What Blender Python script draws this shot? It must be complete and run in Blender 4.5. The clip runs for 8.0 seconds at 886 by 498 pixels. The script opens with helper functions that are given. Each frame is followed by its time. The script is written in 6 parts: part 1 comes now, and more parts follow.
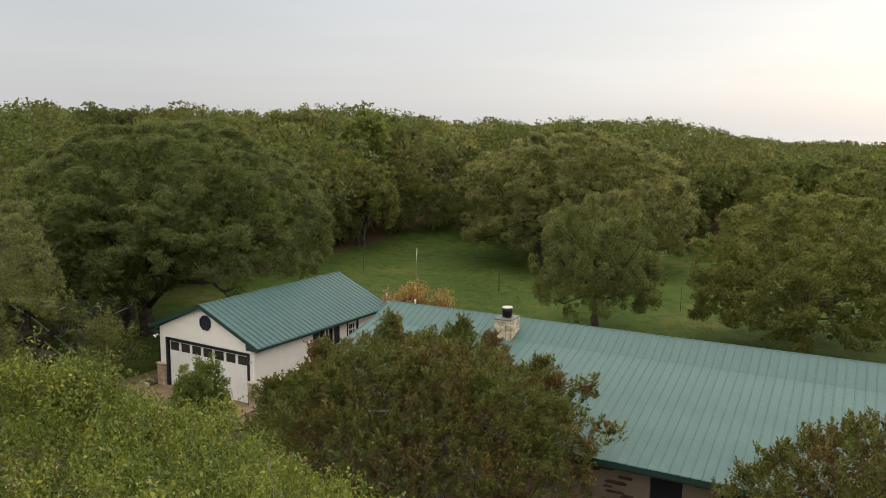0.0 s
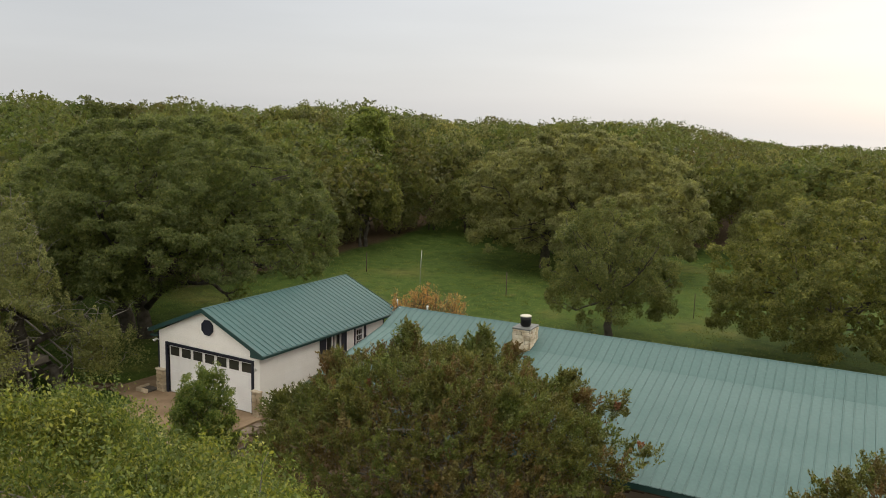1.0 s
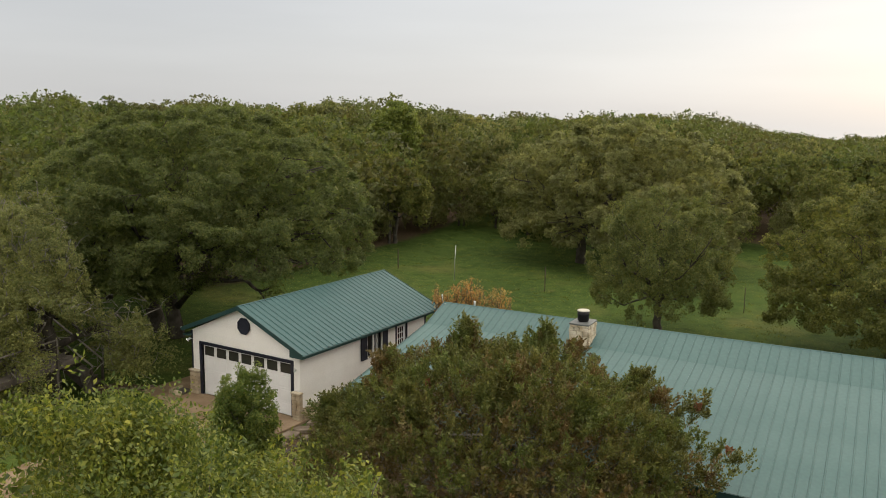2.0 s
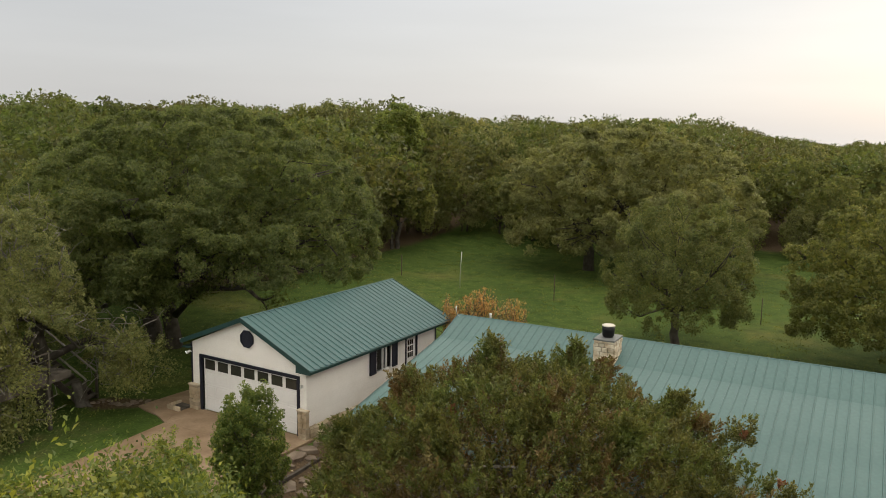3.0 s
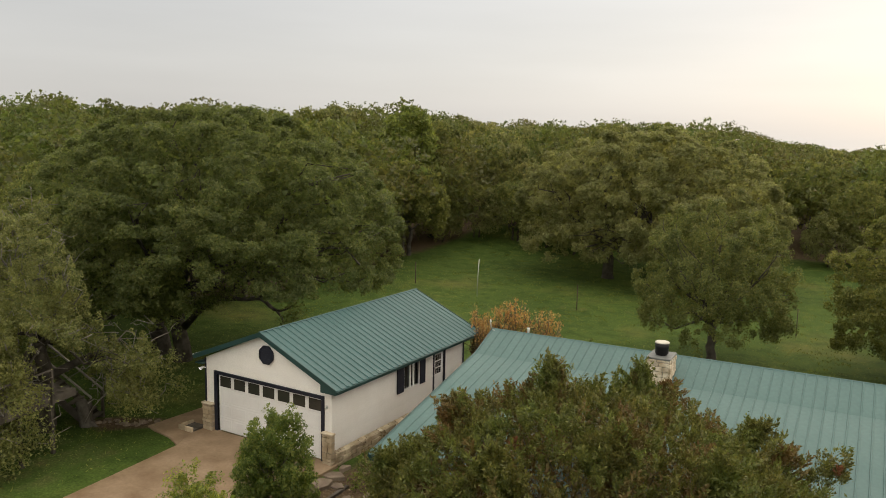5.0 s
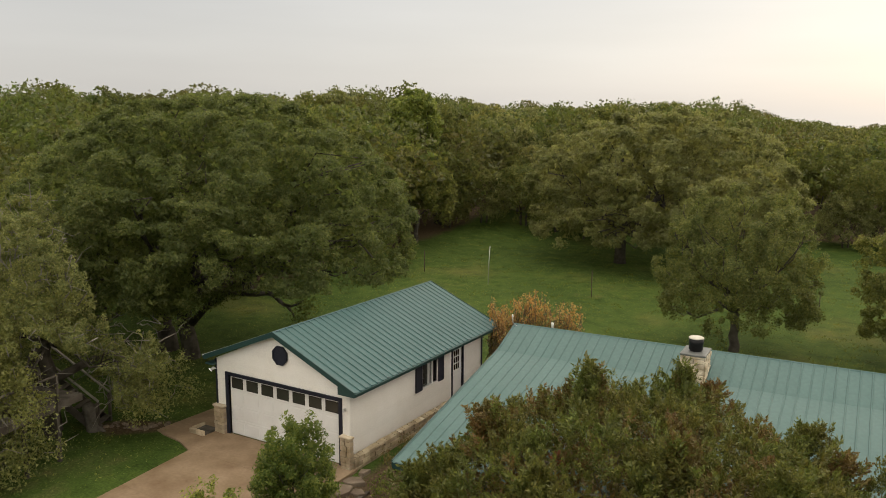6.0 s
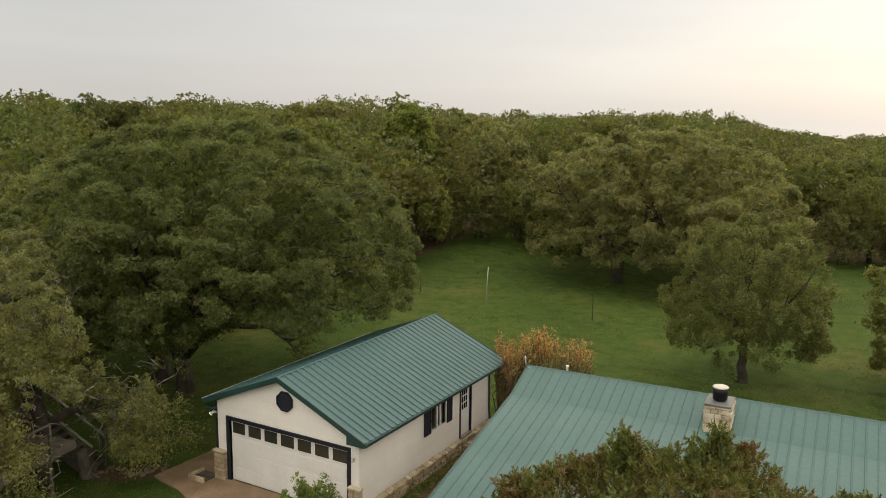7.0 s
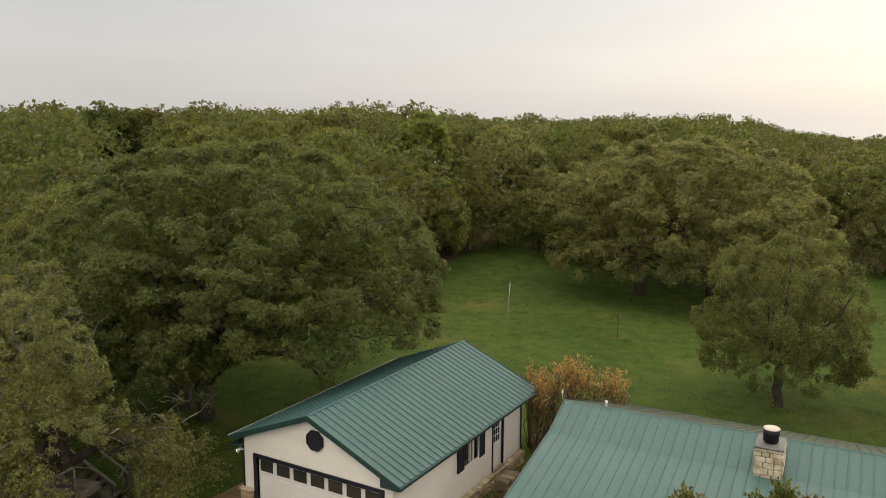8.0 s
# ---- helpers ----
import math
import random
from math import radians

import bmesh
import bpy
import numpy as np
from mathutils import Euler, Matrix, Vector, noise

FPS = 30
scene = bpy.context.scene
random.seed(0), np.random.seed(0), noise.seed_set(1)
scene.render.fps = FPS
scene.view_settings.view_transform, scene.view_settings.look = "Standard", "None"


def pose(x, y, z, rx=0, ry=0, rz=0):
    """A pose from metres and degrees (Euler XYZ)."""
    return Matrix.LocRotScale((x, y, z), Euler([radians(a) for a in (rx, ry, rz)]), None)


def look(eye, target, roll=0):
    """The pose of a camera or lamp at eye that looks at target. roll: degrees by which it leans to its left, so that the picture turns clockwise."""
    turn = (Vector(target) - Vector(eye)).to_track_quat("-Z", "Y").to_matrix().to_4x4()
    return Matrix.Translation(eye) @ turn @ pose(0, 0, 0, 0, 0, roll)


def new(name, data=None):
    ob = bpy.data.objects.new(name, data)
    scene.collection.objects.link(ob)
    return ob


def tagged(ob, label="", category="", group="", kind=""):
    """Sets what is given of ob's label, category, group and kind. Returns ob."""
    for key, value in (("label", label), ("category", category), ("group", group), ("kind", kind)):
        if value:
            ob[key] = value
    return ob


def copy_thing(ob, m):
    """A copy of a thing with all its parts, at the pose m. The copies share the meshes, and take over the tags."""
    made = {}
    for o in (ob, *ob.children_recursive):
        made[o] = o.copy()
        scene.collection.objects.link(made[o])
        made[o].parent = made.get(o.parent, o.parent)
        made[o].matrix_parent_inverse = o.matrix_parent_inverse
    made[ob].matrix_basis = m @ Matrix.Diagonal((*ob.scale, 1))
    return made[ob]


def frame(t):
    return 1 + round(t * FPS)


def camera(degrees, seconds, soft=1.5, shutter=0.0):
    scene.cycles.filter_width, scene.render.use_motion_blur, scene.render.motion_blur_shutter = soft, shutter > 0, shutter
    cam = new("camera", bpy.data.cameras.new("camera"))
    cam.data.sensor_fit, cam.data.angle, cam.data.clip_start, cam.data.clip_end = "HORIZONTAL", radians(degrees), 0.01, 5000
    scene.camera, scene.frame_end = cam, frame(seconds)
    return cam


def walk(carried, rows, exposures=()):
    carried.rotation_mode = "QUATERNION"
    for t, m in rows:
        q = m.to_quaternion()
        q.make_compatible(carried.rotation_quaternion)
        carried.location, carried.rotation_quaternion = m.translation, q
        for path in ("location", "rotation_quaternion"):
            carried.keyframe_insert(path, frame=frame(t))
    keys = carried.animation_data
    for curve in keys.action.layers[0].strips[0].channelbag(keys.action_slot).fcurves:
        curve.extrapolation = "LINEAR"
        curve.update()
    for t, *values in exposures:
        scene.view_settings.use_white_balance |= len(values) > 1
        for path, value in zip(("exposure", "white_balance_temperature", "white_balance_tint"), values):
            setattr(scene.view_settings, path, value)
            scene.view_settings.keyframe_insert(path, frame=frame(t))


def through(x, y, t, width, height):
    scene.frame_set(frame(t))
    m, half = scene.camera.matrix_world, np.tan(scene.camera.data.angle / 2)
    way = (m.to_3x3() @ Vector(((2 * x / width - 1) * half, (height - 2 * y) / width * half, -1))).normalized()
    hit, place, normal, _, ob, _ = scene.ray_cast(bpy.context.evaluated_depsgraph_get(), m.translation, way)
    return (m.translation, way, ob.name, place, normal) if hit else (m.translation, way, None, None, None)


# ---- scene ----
cam = camera(58.4, 8.0, soft=0.95)
PATH = [
    (0, (23.109, -23.588, 11.676), (22.099, -21.888, 11.376), 0.6),
    (0.5, (22.421, -23.23, 11.813), (21.445, -21.51, 11.512), 1.2),
    (1, (21.6, -22.695, 11.647), (20.602, -20.988, 11.345), 1.4),
    (1.5, (20.633, -22.14, 11.259), (19.591, -20.461, 10.953), 0.8),
    (1.7, (20.267, -21.966, 11.14), (19.224, -20.287, 10.837), 0.5),
    (2.8, (18.385, -20.911, 10.988), (17.363, -19.219, 10.68), 1.1),
    (3, (18.192, -20.688, 11.021), (17.163, -18.999, 10.725), 1.0),
    (3.5, (17.827, -20.208, 11.172), (16.797, -18.52, 10.875), 0.9),
    (4, (17.324, -19.95, 11.005), (16.29, -18.262, 10.717), 0.9),
    (4.5, (16.643, -19.702, 10.832), (15.615, -18.011, 10.541), 1.3),
    (4.7, (16.355, -19.638, 10.819), (15.329, -17.945, 10.535), 1.3),
    (5.8, (15.017, -18.959, 10.903), (13.989, -17.272, 10.593), 0.5),
    (6, (14.757, -18.762, 10.999), (13.734, -17.074, 10.671), 0.3),
    (6.5, (14.04, -18.455, 11.434), (13.031, -16.759, 11.111), 0.4),
    (7, (13.373, -18.221, 12.049), (12.385, -16.512, 11.727), 0.6),
    (7.5, (12.792, -17.939, 12.458), (11.79, -16.24, 12.128), 0.1),
    (8, (12.156, -17.722, 12.917), (11.15, -16.025, 12.593), 0.2),
]
walk(cam, [(t, look(eye, target, roll)) for t, eye, target, roll in PATH],
     [(0.0, 0.0, 6420, 10), (3.0, 0.0, 6560, 10), (6.5, 0.0, 6850, 10), (8.0, 0.0, 6800, 10)])

# ---- world, sun, exposure ----
SUN_AZ = (0.42, 0.907)          # where the low sun stands behind the cloud
world = bpy.data.worlds.new("overcast_sky")
scene.world = world
world.use_nodes = True
wn, wl = world.node_tree.nodes, world.node_tree.links
wn.clear()
w_out = wn.new("ShaderNodeOutputWorld")
w_bg = wn.new("ShaderNodeBackground")
w_sky = wn.new("ShaderNodeTexSky")
w_sky.sky_type = "NISHITA"
w_sky.sun_disc = False
w_sky.sun_elevation = radians(12)
w_sky.sun_rotation = math.atan2(SUN_AZ[0], SUN_AZ[1])
w_sky.air_density, w_sky.dust_density = 1.0, 3.0
w_tc = wn.new("ShaderNodeTexCoord")
w_sep = wn.new("ShaderNodeSeparateXYZ")
wl.new(w_tc.outputs["Generated"], w_sep.inputs[0])
# height ramp of the cloud cover
w_h = wn.new("ShaderNodeValToRGB")
wl.new(w_sep.outputs["Z"], w_h.inputs[0])
w_h.color_ramp.elements[0].position, w_h.color_ramp.elements[0].color = 0.0, (0.575, 0.575, 0.575, 1)
w_h.color_ramp.elements[1].position, w_h.color_ramp.elements[1].color = 1.0, (1.80, 1.695, 1.49, 1)
w_m = w_h.color_ramp.elements.new(0.5)
w_m.color = (1.70, 1.605, 1.435, 1)
w_q = w_h.color_ramp.elements.new(0.27)
w_q.color = (1.42, 1.355, 1.25, 1)
w_e = w_h.color_ramp.elements.new(0.18)
w_e.color = (0.595, 0.605, 0.625, 1)
# warm brightening towards the hidden sun
w_dot = wn.new("ShaderNodeVectorMath")
w_dot.operation = "DOT_PRODUCT"
wl.new(w_tc.outputs["Generated"], w_dot.inputs[0])
w_dot.inputs[1].default_value = (SUN_AZ[0] * 0.985, SUN_AZ[1] * 0.985, 0.17)
w_glow = wn.new("ShaderNodeMapRange")
w_glow.interpolation_type = "SMOOTHSTEP"
wl.new(w_dot.outputs["Value"], w_glow.inputs[0])
w_glow.inputs[1].default_value, w_glow.inputs[2].default_value = 0.15, 1.0
w_add = wn.new("ShaderNodeMixRGB")
w_add.blend_type = "ADD"
wl.new(w_glow.outputs[0], w_add.inputs[0])
wl.new(w_h.outputs[0], w_add.inputs[1])
w_add.inputs[2].default_value = (0.195, 0.188, 0.180, 1)
# faint streaks of cloud
w_map = wn.new("ShaderNodeMapping")
w_map.inputs["Scale"].default_value = (1.2, 1.2, 9.0)
wl.new(w_tc.outputs["Generated"], w_map.inputs[0])
w_noise = wn.new("ShaderNodeTexNoise")
w_noise.inputs["Scale"].default_value, w_noise.inputs["Detail"].default_value = 1.6, 5.0
wl.new(w_map.outputs[0], w_noise.inputs[0])
w_cl = wn.new("ShaderNodeMapRange")
wl.new(w_noise.outputs[0], w_cl.inputs[0])
w_cl.inputs[1].default_value, w_cl.inputs[2].default_value = 0.3, 0.7
w_cl.inputs[3].default_value, w_cl.inputs[4].default_value = 0.95, 1.05
w_mul = wn.new("ShaderNodeVectorMath")
w_mul.operation = "SCALE"
wl.new(w_add.outputs[0], w_mul.inputs[0])
wl.new(w_cl.outputs[0], w_mul.inputs["Scale"])
w_mix = wn.new("ShaderNodeMixRGB")
w_mix.inputs[0].default_value = 0.025
wl.new(w_mul.outputs[0], w_mix.inputs[1])
wl.new(w_sky.outputs[0], w_mix.inputs[2])
wl.new(w_mix.outputs[0], w_bg.inputs[0])
w_bg.inputs[1].default_value = 1.0
wl.new(w_bg.outputs[0], w_out.inputs[0])

sun_data = bpy.data.lights.new("sun", "SUN")
sun_data.energy, sun_data.angle, sun_data.color = 0.6, radians(20), (1.0, 0.86, 0.68)
sun = new("sun", sun_data)
sun.matrix_world = look((0, 0, 60), (-SUN_AZ[0] * 60 * 3.2, -SUN_AZ[1] * 60 * 3.2, 0))

# ---- materials ----


def mat(name, rough=0.7, metal=0.0, spec=0.4):
    m = bpy.data.materials.new(name)
    m.use_nodes = True
    b = m.node_tree.nodes["Principled BSDF"]
    b.inputs["Roughness"].default_value = rough
    b.inputs["Metallic"].default_value = metal
    b.inputs["Specular IOR Level"].default_value = spec
    return m, m.node_tree.nodes, m.node_tree.links, b


def ramp(n, l, src, stops):
    r = n.new("ShaderNodeValToRGB")
    l.new(src, r.inputs[0])
    while len(r.color_ramp.elements) < len(stops):
        r.color_ramp.elements.new(0.5)
    for el, (p, c) in zip(r.color_ramp.elements, stops):
        el.position, el.color = p, (*c, 1)
    return r


def noise_tex(n, l, scale, detail=4.0, coord="Object", stretch=None):
    tc = n.new("ShaderNodeTexCoord")
    src = tc.outputs[coord]
    if stretch:
        mp = n.new("ShaderNodeMapping")
        mp.inputs["Scale"].default_value = stretch
        l.new(src, mp.inputs[0])
        src = mp.outputs[0]
    t = n.new("ShaderNodeTexNoise")
    t.inputs["Scale"].default_value, t.inputs["Detail"].default_value = scale, detail
    l.new(src, t.inputs[0])
    return t


def bump(n, l, b, src, strength, dist=0.02):
    k = n.new("ShaderNodeBump")
    k.inputs["Strength"].default_value, k.inputs["Distance"].default_value = strength, dist
    l.new(src, k.inputs["Height"])
    l.new(k.outputs[0], b.inputs["Normal"])


def mixc(n, l, fac, a, c, kind="MIX"):
    x = n.new("ShaderNodeMixRGB")
    x.blend_type = kind
    for i, v in ((0, fac), (1, a), (2, c)):
        if isinstance(v, (int, float)):
            x.inputs[i].default_value = v
        elif isinstance(v, tuple):
            x.inputs[i].default_value = (*v, 1)
        else:
            l.new(v, x.inputs[i])
    return x


def surface(name, dark, light, scale, rough=0.8, metal=0.0, spec=0.3, fine=None, bump_k=0.3, coord="Object", stretch=None, vary=0.0):
    """A worn surface: two tones at a large scale, grain at a small one, optional variation from piece to piece."""
    m, n, l, b = mat(name, rough, metal, spec)
    big = noise_tex(n, l, scale, 4, coord, stretch)
    col = ramp(n, l, big.outputs[0], [(0.32, dark), (0.68, light)]).outputs[0]
    small = noise_tex(n, l, fine or scale * 14, 3, coord)
    grain = ramp(n, l, small.outputs[0], [(0.3, (0.78, 0.78, 0.78)), (0.7, (1.0, 1.0, 1.0))])
    col = mixc(n, l, 0.7, col, grain.outputs[0], "MULTIPLY").outputs[0]
    if vary:
        oi = n.new("ShaderNodeObjectInfo")
        vr = ramp(n, l, oi.outputs["Random"], [(0.0, (1 - vary,) * 3), (1.0, (1, 1, 1))])
        col = mixc(n, l, 1.0, col, vr.outputs[0], "MULTIPLY").outputs[0]
    l.new(col, b.inputs["Base Color"])
    if bump_k:
        bump(n, l, b, small.outputs[0], bump_k)
    return m


def leaf_material(name, tones, tint=0.22, through=0.55, low=(0.82, 0.85, 0.82), high=(1.12, 1.08, 1.0), patch=0.55):
    """Leaves: tone by leaf, by clump and by tree; some light comes through them."""
    m, n, l, b = mat(name, 0.5, 0.0, 0.34)
    geo = n.new("ShaderNodeNewGeometry")
    col = ramp(n, l, geo.outputs["Random Per Island"], [(0.0, tones[0]), (0.5, tones[1]), (1.0, tones[2])]).outputs[0]
    big = noise_tex(n, l, patch, 3)
    clump = ramp(n, l, big.outputs[0], [(0.34, low), (0.66, high)])
    col = mixc(n, l, 1.0, col, clump.outputs[0], "MULTIPLY").outputs[0]
    mid = noise_tex(n, l, 2.6, 3)
    tuft = ramp(n, l, mid.outputs[0], [(0.3, (0.84, 0.82, 0.80)), (0.7, (1.16, 1.18, 1.08))])
    col = mixc(n, l, 1.0, col, tuft.outputs[0], "MULTIPLY").outputs[0]
    oi = n.new("ShaderNodeObjectInfo")
    tr = ramp(n, l, oi.outputs["Random"], [(0.0, (1 - tint, 1 - tint, 1 - tint * 0.8)), (0.5, (1, 1, 1)), (1.0, (1 + tint * 0.5, 1, 1 - tint))])
    col = mixc(n, l, 1.0, col, tr.outputs[0], "MULTIPLY").outputs[0]
    l.new(col, b.inputs["Base Color"])
    t = n.new("ShaderNodeBsdfTranslucent")
    l.new(mixc(n, l, 1.0, col, (1.2, 1.2, 0.88), "MULTIPLY").outputs[0], t.inputs[0])
    mx = n.new("ShaderNodeMixShader")
    mx.inputs[0].default_value = through
    l.new(b.outputs[0], mx.inputs[1])
    l.new(t.outputs[0], mx.inputs[2])
    l.new(mx.outputs[0], n["Material Output"].inputs[0])
    return m


OAK = leaf_material("live_oak_leaves", [(0.098, 0.126, 0.043), (0.146, 0.178, 0.060), (0.214, 0.236, 0.088)], 0.22, 0.62)
OAK_GREY = leaf_material("greyish_oak_leaves", [(0.150, 0.165, 0.079), (0.212, 0.226, 0.108), (0.282, 0.290, 0.144)], 0.22, 0.62)
OAK_FRESH = leaf_material("fresh_oak_leaves", [(0.074, 0.105, 0.027), (0.138, 0.172, 0.038), (0.270, 0.276, 0.058)], 0.1, 0.36, (0.66, 0.76, 0.76), (1.20, 1.14, 0.95), 0.9)
JUNIPER = leaf_material("juniper_sprays", [(0.072, 0.084, 0.025), (0.112, 0.124, 0.035), (0.178, 0.180, 0.052)], 0.06, 0.36, (1.05, 0.88, 0.82), (0.98, 1.12, 0.96), 1.1)
JUNIPER_BROWN = leaf_material("brownish_juniper_sprays", [(0.098, 0.074, 0.029), (0.134, 0.102, 0.038), (0.156, 0.132, 0.048)], 0.06, 0.25, (1.1, 0.84, 0.80), (0.96, 1.10, 0.96), 1.1)
WOODS = leaf_material("woodland_leaves", [(0.118, 0.138, 0.048), (0.174, 0.192, 0.066), (0.238, 0.242, 0.090)], 0.22, 0.66)
FAR_WOODS = leaf_material("far_woodland_leaves", [(0.066, 0.082, 0.027), (0.102, 0.120, 0.038), (0.152, 0.164, 0.054)], 0.0, 0.5, (1.00, 0.80, 0.80), (1.02, 1.18, 0.98), 0.13)
OAK_LICHEN = leaf_material("lichen_grey_oak_leaves", [(0.124, 0.142, 0.054), (0.186, 0.202, 0.078), (0.270, 0.276, 0.114)], 0.1)
OAK_YELLOW = leaf_material("yellowish_oak_leaves", [(0.100, 0.120, 0.038), (0.156, 0.178, 0.058), (0.250, 0.260, 0.090)], 0.12)
OAK_LIME = leaf_material("lime_oak_leaves", [(0.125, 0.165, 0.042), (0.180, 0.222, 0.056), (0.275, 0.300, 0.080)], 0.05)
YELLOW = leaf_material("young_yellow_leaves", [(0.100, 0.145, 0.028), (0.170, 0.210, 0.036), (0.285, 0.295, 0.050)], 0.05, 0.4)
BUSH = leaf_material("glossy_shrub_leaves", [(0.088, 0.135, 0.032), (0.150, 0.205, 0.048), (0.265, 0.300, 0.074)], 0.1)
ORANGE = leaf_material("orange_shrub_leaves", [(0.42, 0.20, 0.075), (0.52, 0.30, 0.12), (0.42, 0.34, 0.15)], 0.08, 0.3)
DRY = leaf_material("brownish_old_leaves", [(0.17, 0.11, 0.05), (0.23, 0.17, 0.075), (0.18, 0.18, 0.07)], 0.08, 0.3)
RUST = leaf_material("rusty_dead_sprays", [(0.16, 0.055, 0.024), (0.22, 0.085, 0.038), (0.18, 0.105, 0.05)], 0.05, 0.1)
BARK = surface("oak_bark", (0.045, 0.038, 0.030), (0.110, 0.096, 0.080), 3.0, 0.95, fine=30, bump_k=0.8)
BARK_PALE = surface("pale_bark", (0.14, 0.125, 0.105), (0.27, 0.25, 0.22), 4.0, 0.95, fine=34, bump_k=0.8)
BARK_MID = surface("grey_brown_bark", (0.075, 0.064, 0.052), (0.165, 0.148, 0.125), 4.0, 0.95, fine=34, bump_k=0.8)
STEM = surface("brown_stems", (0.10, 0.070, 0.045), (0.19, 0.14, 0.095), 4.0, 0.9, fine=34, bump_k=0.5)
METAL_ROOF = surface("green_metal_roofing", (0.063, 0.130, 0.124), (0.084, 0.156, 0.149), 0.5, 0.50, 0.0, 0.34, fine=9, bump_k=0.02, vary=0.05)
METAL_ROOF_G = surface("green_metal_roofing_deep", (0.041, 0.102, 0.102), (0.055, 0.124, 0.125), 0.5, 0.44, 0.0, 0.45, fine=9, bump_k=0.02, vary=0.05)
METAL_WORN = surface("weathered_back_roofing", (0.058, 0.078, 0.056), (0.098, 0.108, 0.078), 1.2, 0.7, 0.0, 0.2, fine=12, bump_k=0.05)
METAL_TRIM = surface("dark_green_trim_metal", (0.013, 0.044, 0.043), (0.021, 0.060, 0.058), 1.5, 0.45, 0.0, 0.5, bump_k=0.02)
NAVY = surface("navy_painted_wood", (0.010, 0.012, 0.022), (0.018, 0.020, 0.034), 2.0, 0.5, fine=60, bump_k=0.1)
SIDING = surface("white_painted_siding", (0.82, 0.79, 0.74), (0.90, 0.88, 0.845), 0.7, 0.65, fine=40, bump_k=0.12, vary=0.05)
DOORWHITE = surface("white_enamelled_steel", (0.74, 0.73, 0.72), (0.82, 0.82, 0.81), 1.0, 0.45, fine=50, bump_k=0.03)
STONE = surface("cream_limestone", (0.36, 0.275, 0.17), (0.60, 0.50, 0.36), 2.2, 0.9, fine=26, bump_k=0.7, vary=0.35)
STONE_WHITE = surface("white_limestone", (0.46, 0.365, 0.24), (0.78, 0.70, 0.555), 4.0, 0.9, fine=26, bump_k=0.7, vary=0.25)
FLAG = surface("weathered_flagstone", (0.16, 0.115, 0.085), (0.33, 0.265, 0.20), 1.5, 0.9, fine=20, bump_k=0.8, vary=0.3)
ROCK_BROWN = surface("red_brown_stone", (0.070, 0.040, 0.030), (0.150, 0.095, 0.070), 3.0, 0.9, fine=24, bump_k=0.6, vary=0.3)
MORTAR = surface("grey_mortar", (0.30, 0.27, 0.23), (0.40, 0.37, 0.32), 5.0, 0.95, fine=60)
CONCRETE = surface("tan_concrete", (0.190, 0.124, 0.072), (0.305, 0.222, 0.145), 0.9, 0.9, fine=9, bump_k=0.35)
GLASS = mat("dark_window_glass", 0.06, 0.0, 0.6)
GLASS[3].inputs["Base Color"].default_value = (0.02, 0.022, 0.022, 1)
GLASS = GLASS[0]
SMOKED = surface("tinted_door_glass", (0.030, 0.030, 0.026), (0.050, 0.048, 0.040), 1.2, 0.15, 0.0, 0.5, bump_k=0)
WOOD_GREY = surface("weathered_grey_wood", (0.062, 0.051, 0.041), (0.130, 0.112, 0.093), 2.5, 0.9, fine=40, bump_k=0.5, vary=0.25)
# grey wood made paler to stand in for light on the handrails
WOOD_PALE = surface("lightened_grey_wood", (0.20, 0.185, 0.16), (0.33, 0.31, 0.28), 2.5, 0.9, fine=40, bump_k=0.4)
WOOD_BROWN = surface("brown_stained_wood", (0.070, 0.048, 0.034), (0.13, 0.09, 0.065), 2.0, 0.8, fine=40, bump_k=0.4, vary=0.2)
TANWALL = surface("tan_stucco", (0.24, 0.19, 0.15), (0.34, 0.28, 0.22), 1.0, 0.9, fine=40, bump_k=0.4)
STEEL_BLACK = surface("black_flue_steel", (0.012, 0.012, 0.013), (0.024, 0.024, 0.026), 3.0, 0.5, 0.3, bump_k=0.05)
GALV = surface("galvanised_steel", (0.50, 0.50, 0.48), (0.66, 0.66, 0.64), 4.0, 0.4, 0.5, bump_k=0.05)
LEAD = surface("grey_cap_sheet", (0.13, 0.135, 0.13), (0.20, 0.205, 0.20), 3.0, 0.5, 0.3, bump_k=0.1)
PVC = surface("white_plastic", (0.74, 0.74, 0.72), (0.82, 0.82, 0.80), 3.0, 0.4, bump_k=0)
LIT, _n, _l, _b = mat("lit_lamp_lens", 0.3)
_b.inputs["Base Color"].default_value = (0.85, 0.87, 0.88, 1)
_b.inputs["Emission Color"].default_value = (1.0, 0.98, 0.95, 1)
_b.inputs["Emission Strength"].default_value = 2.5
LID = surface("cream_metal_lid", (0.50, 0.46, 0.39), (0.62, 0.58, 0.50), 3.0, 0.5, bump_k=0)
POST_METAL = surface("rusted_post_steel", (0.08, 0.06, 0.045), (0.15, 0.12, 0.09), 8.0, 0.8, 0.3)
GRASS_BLADE = leaf_material("grass_blades", [(0.105, 0.138, 0.032), (0.140, 0.168, 0.040), (0.195, 0.195, 0.060)], 0.0, 0.5)

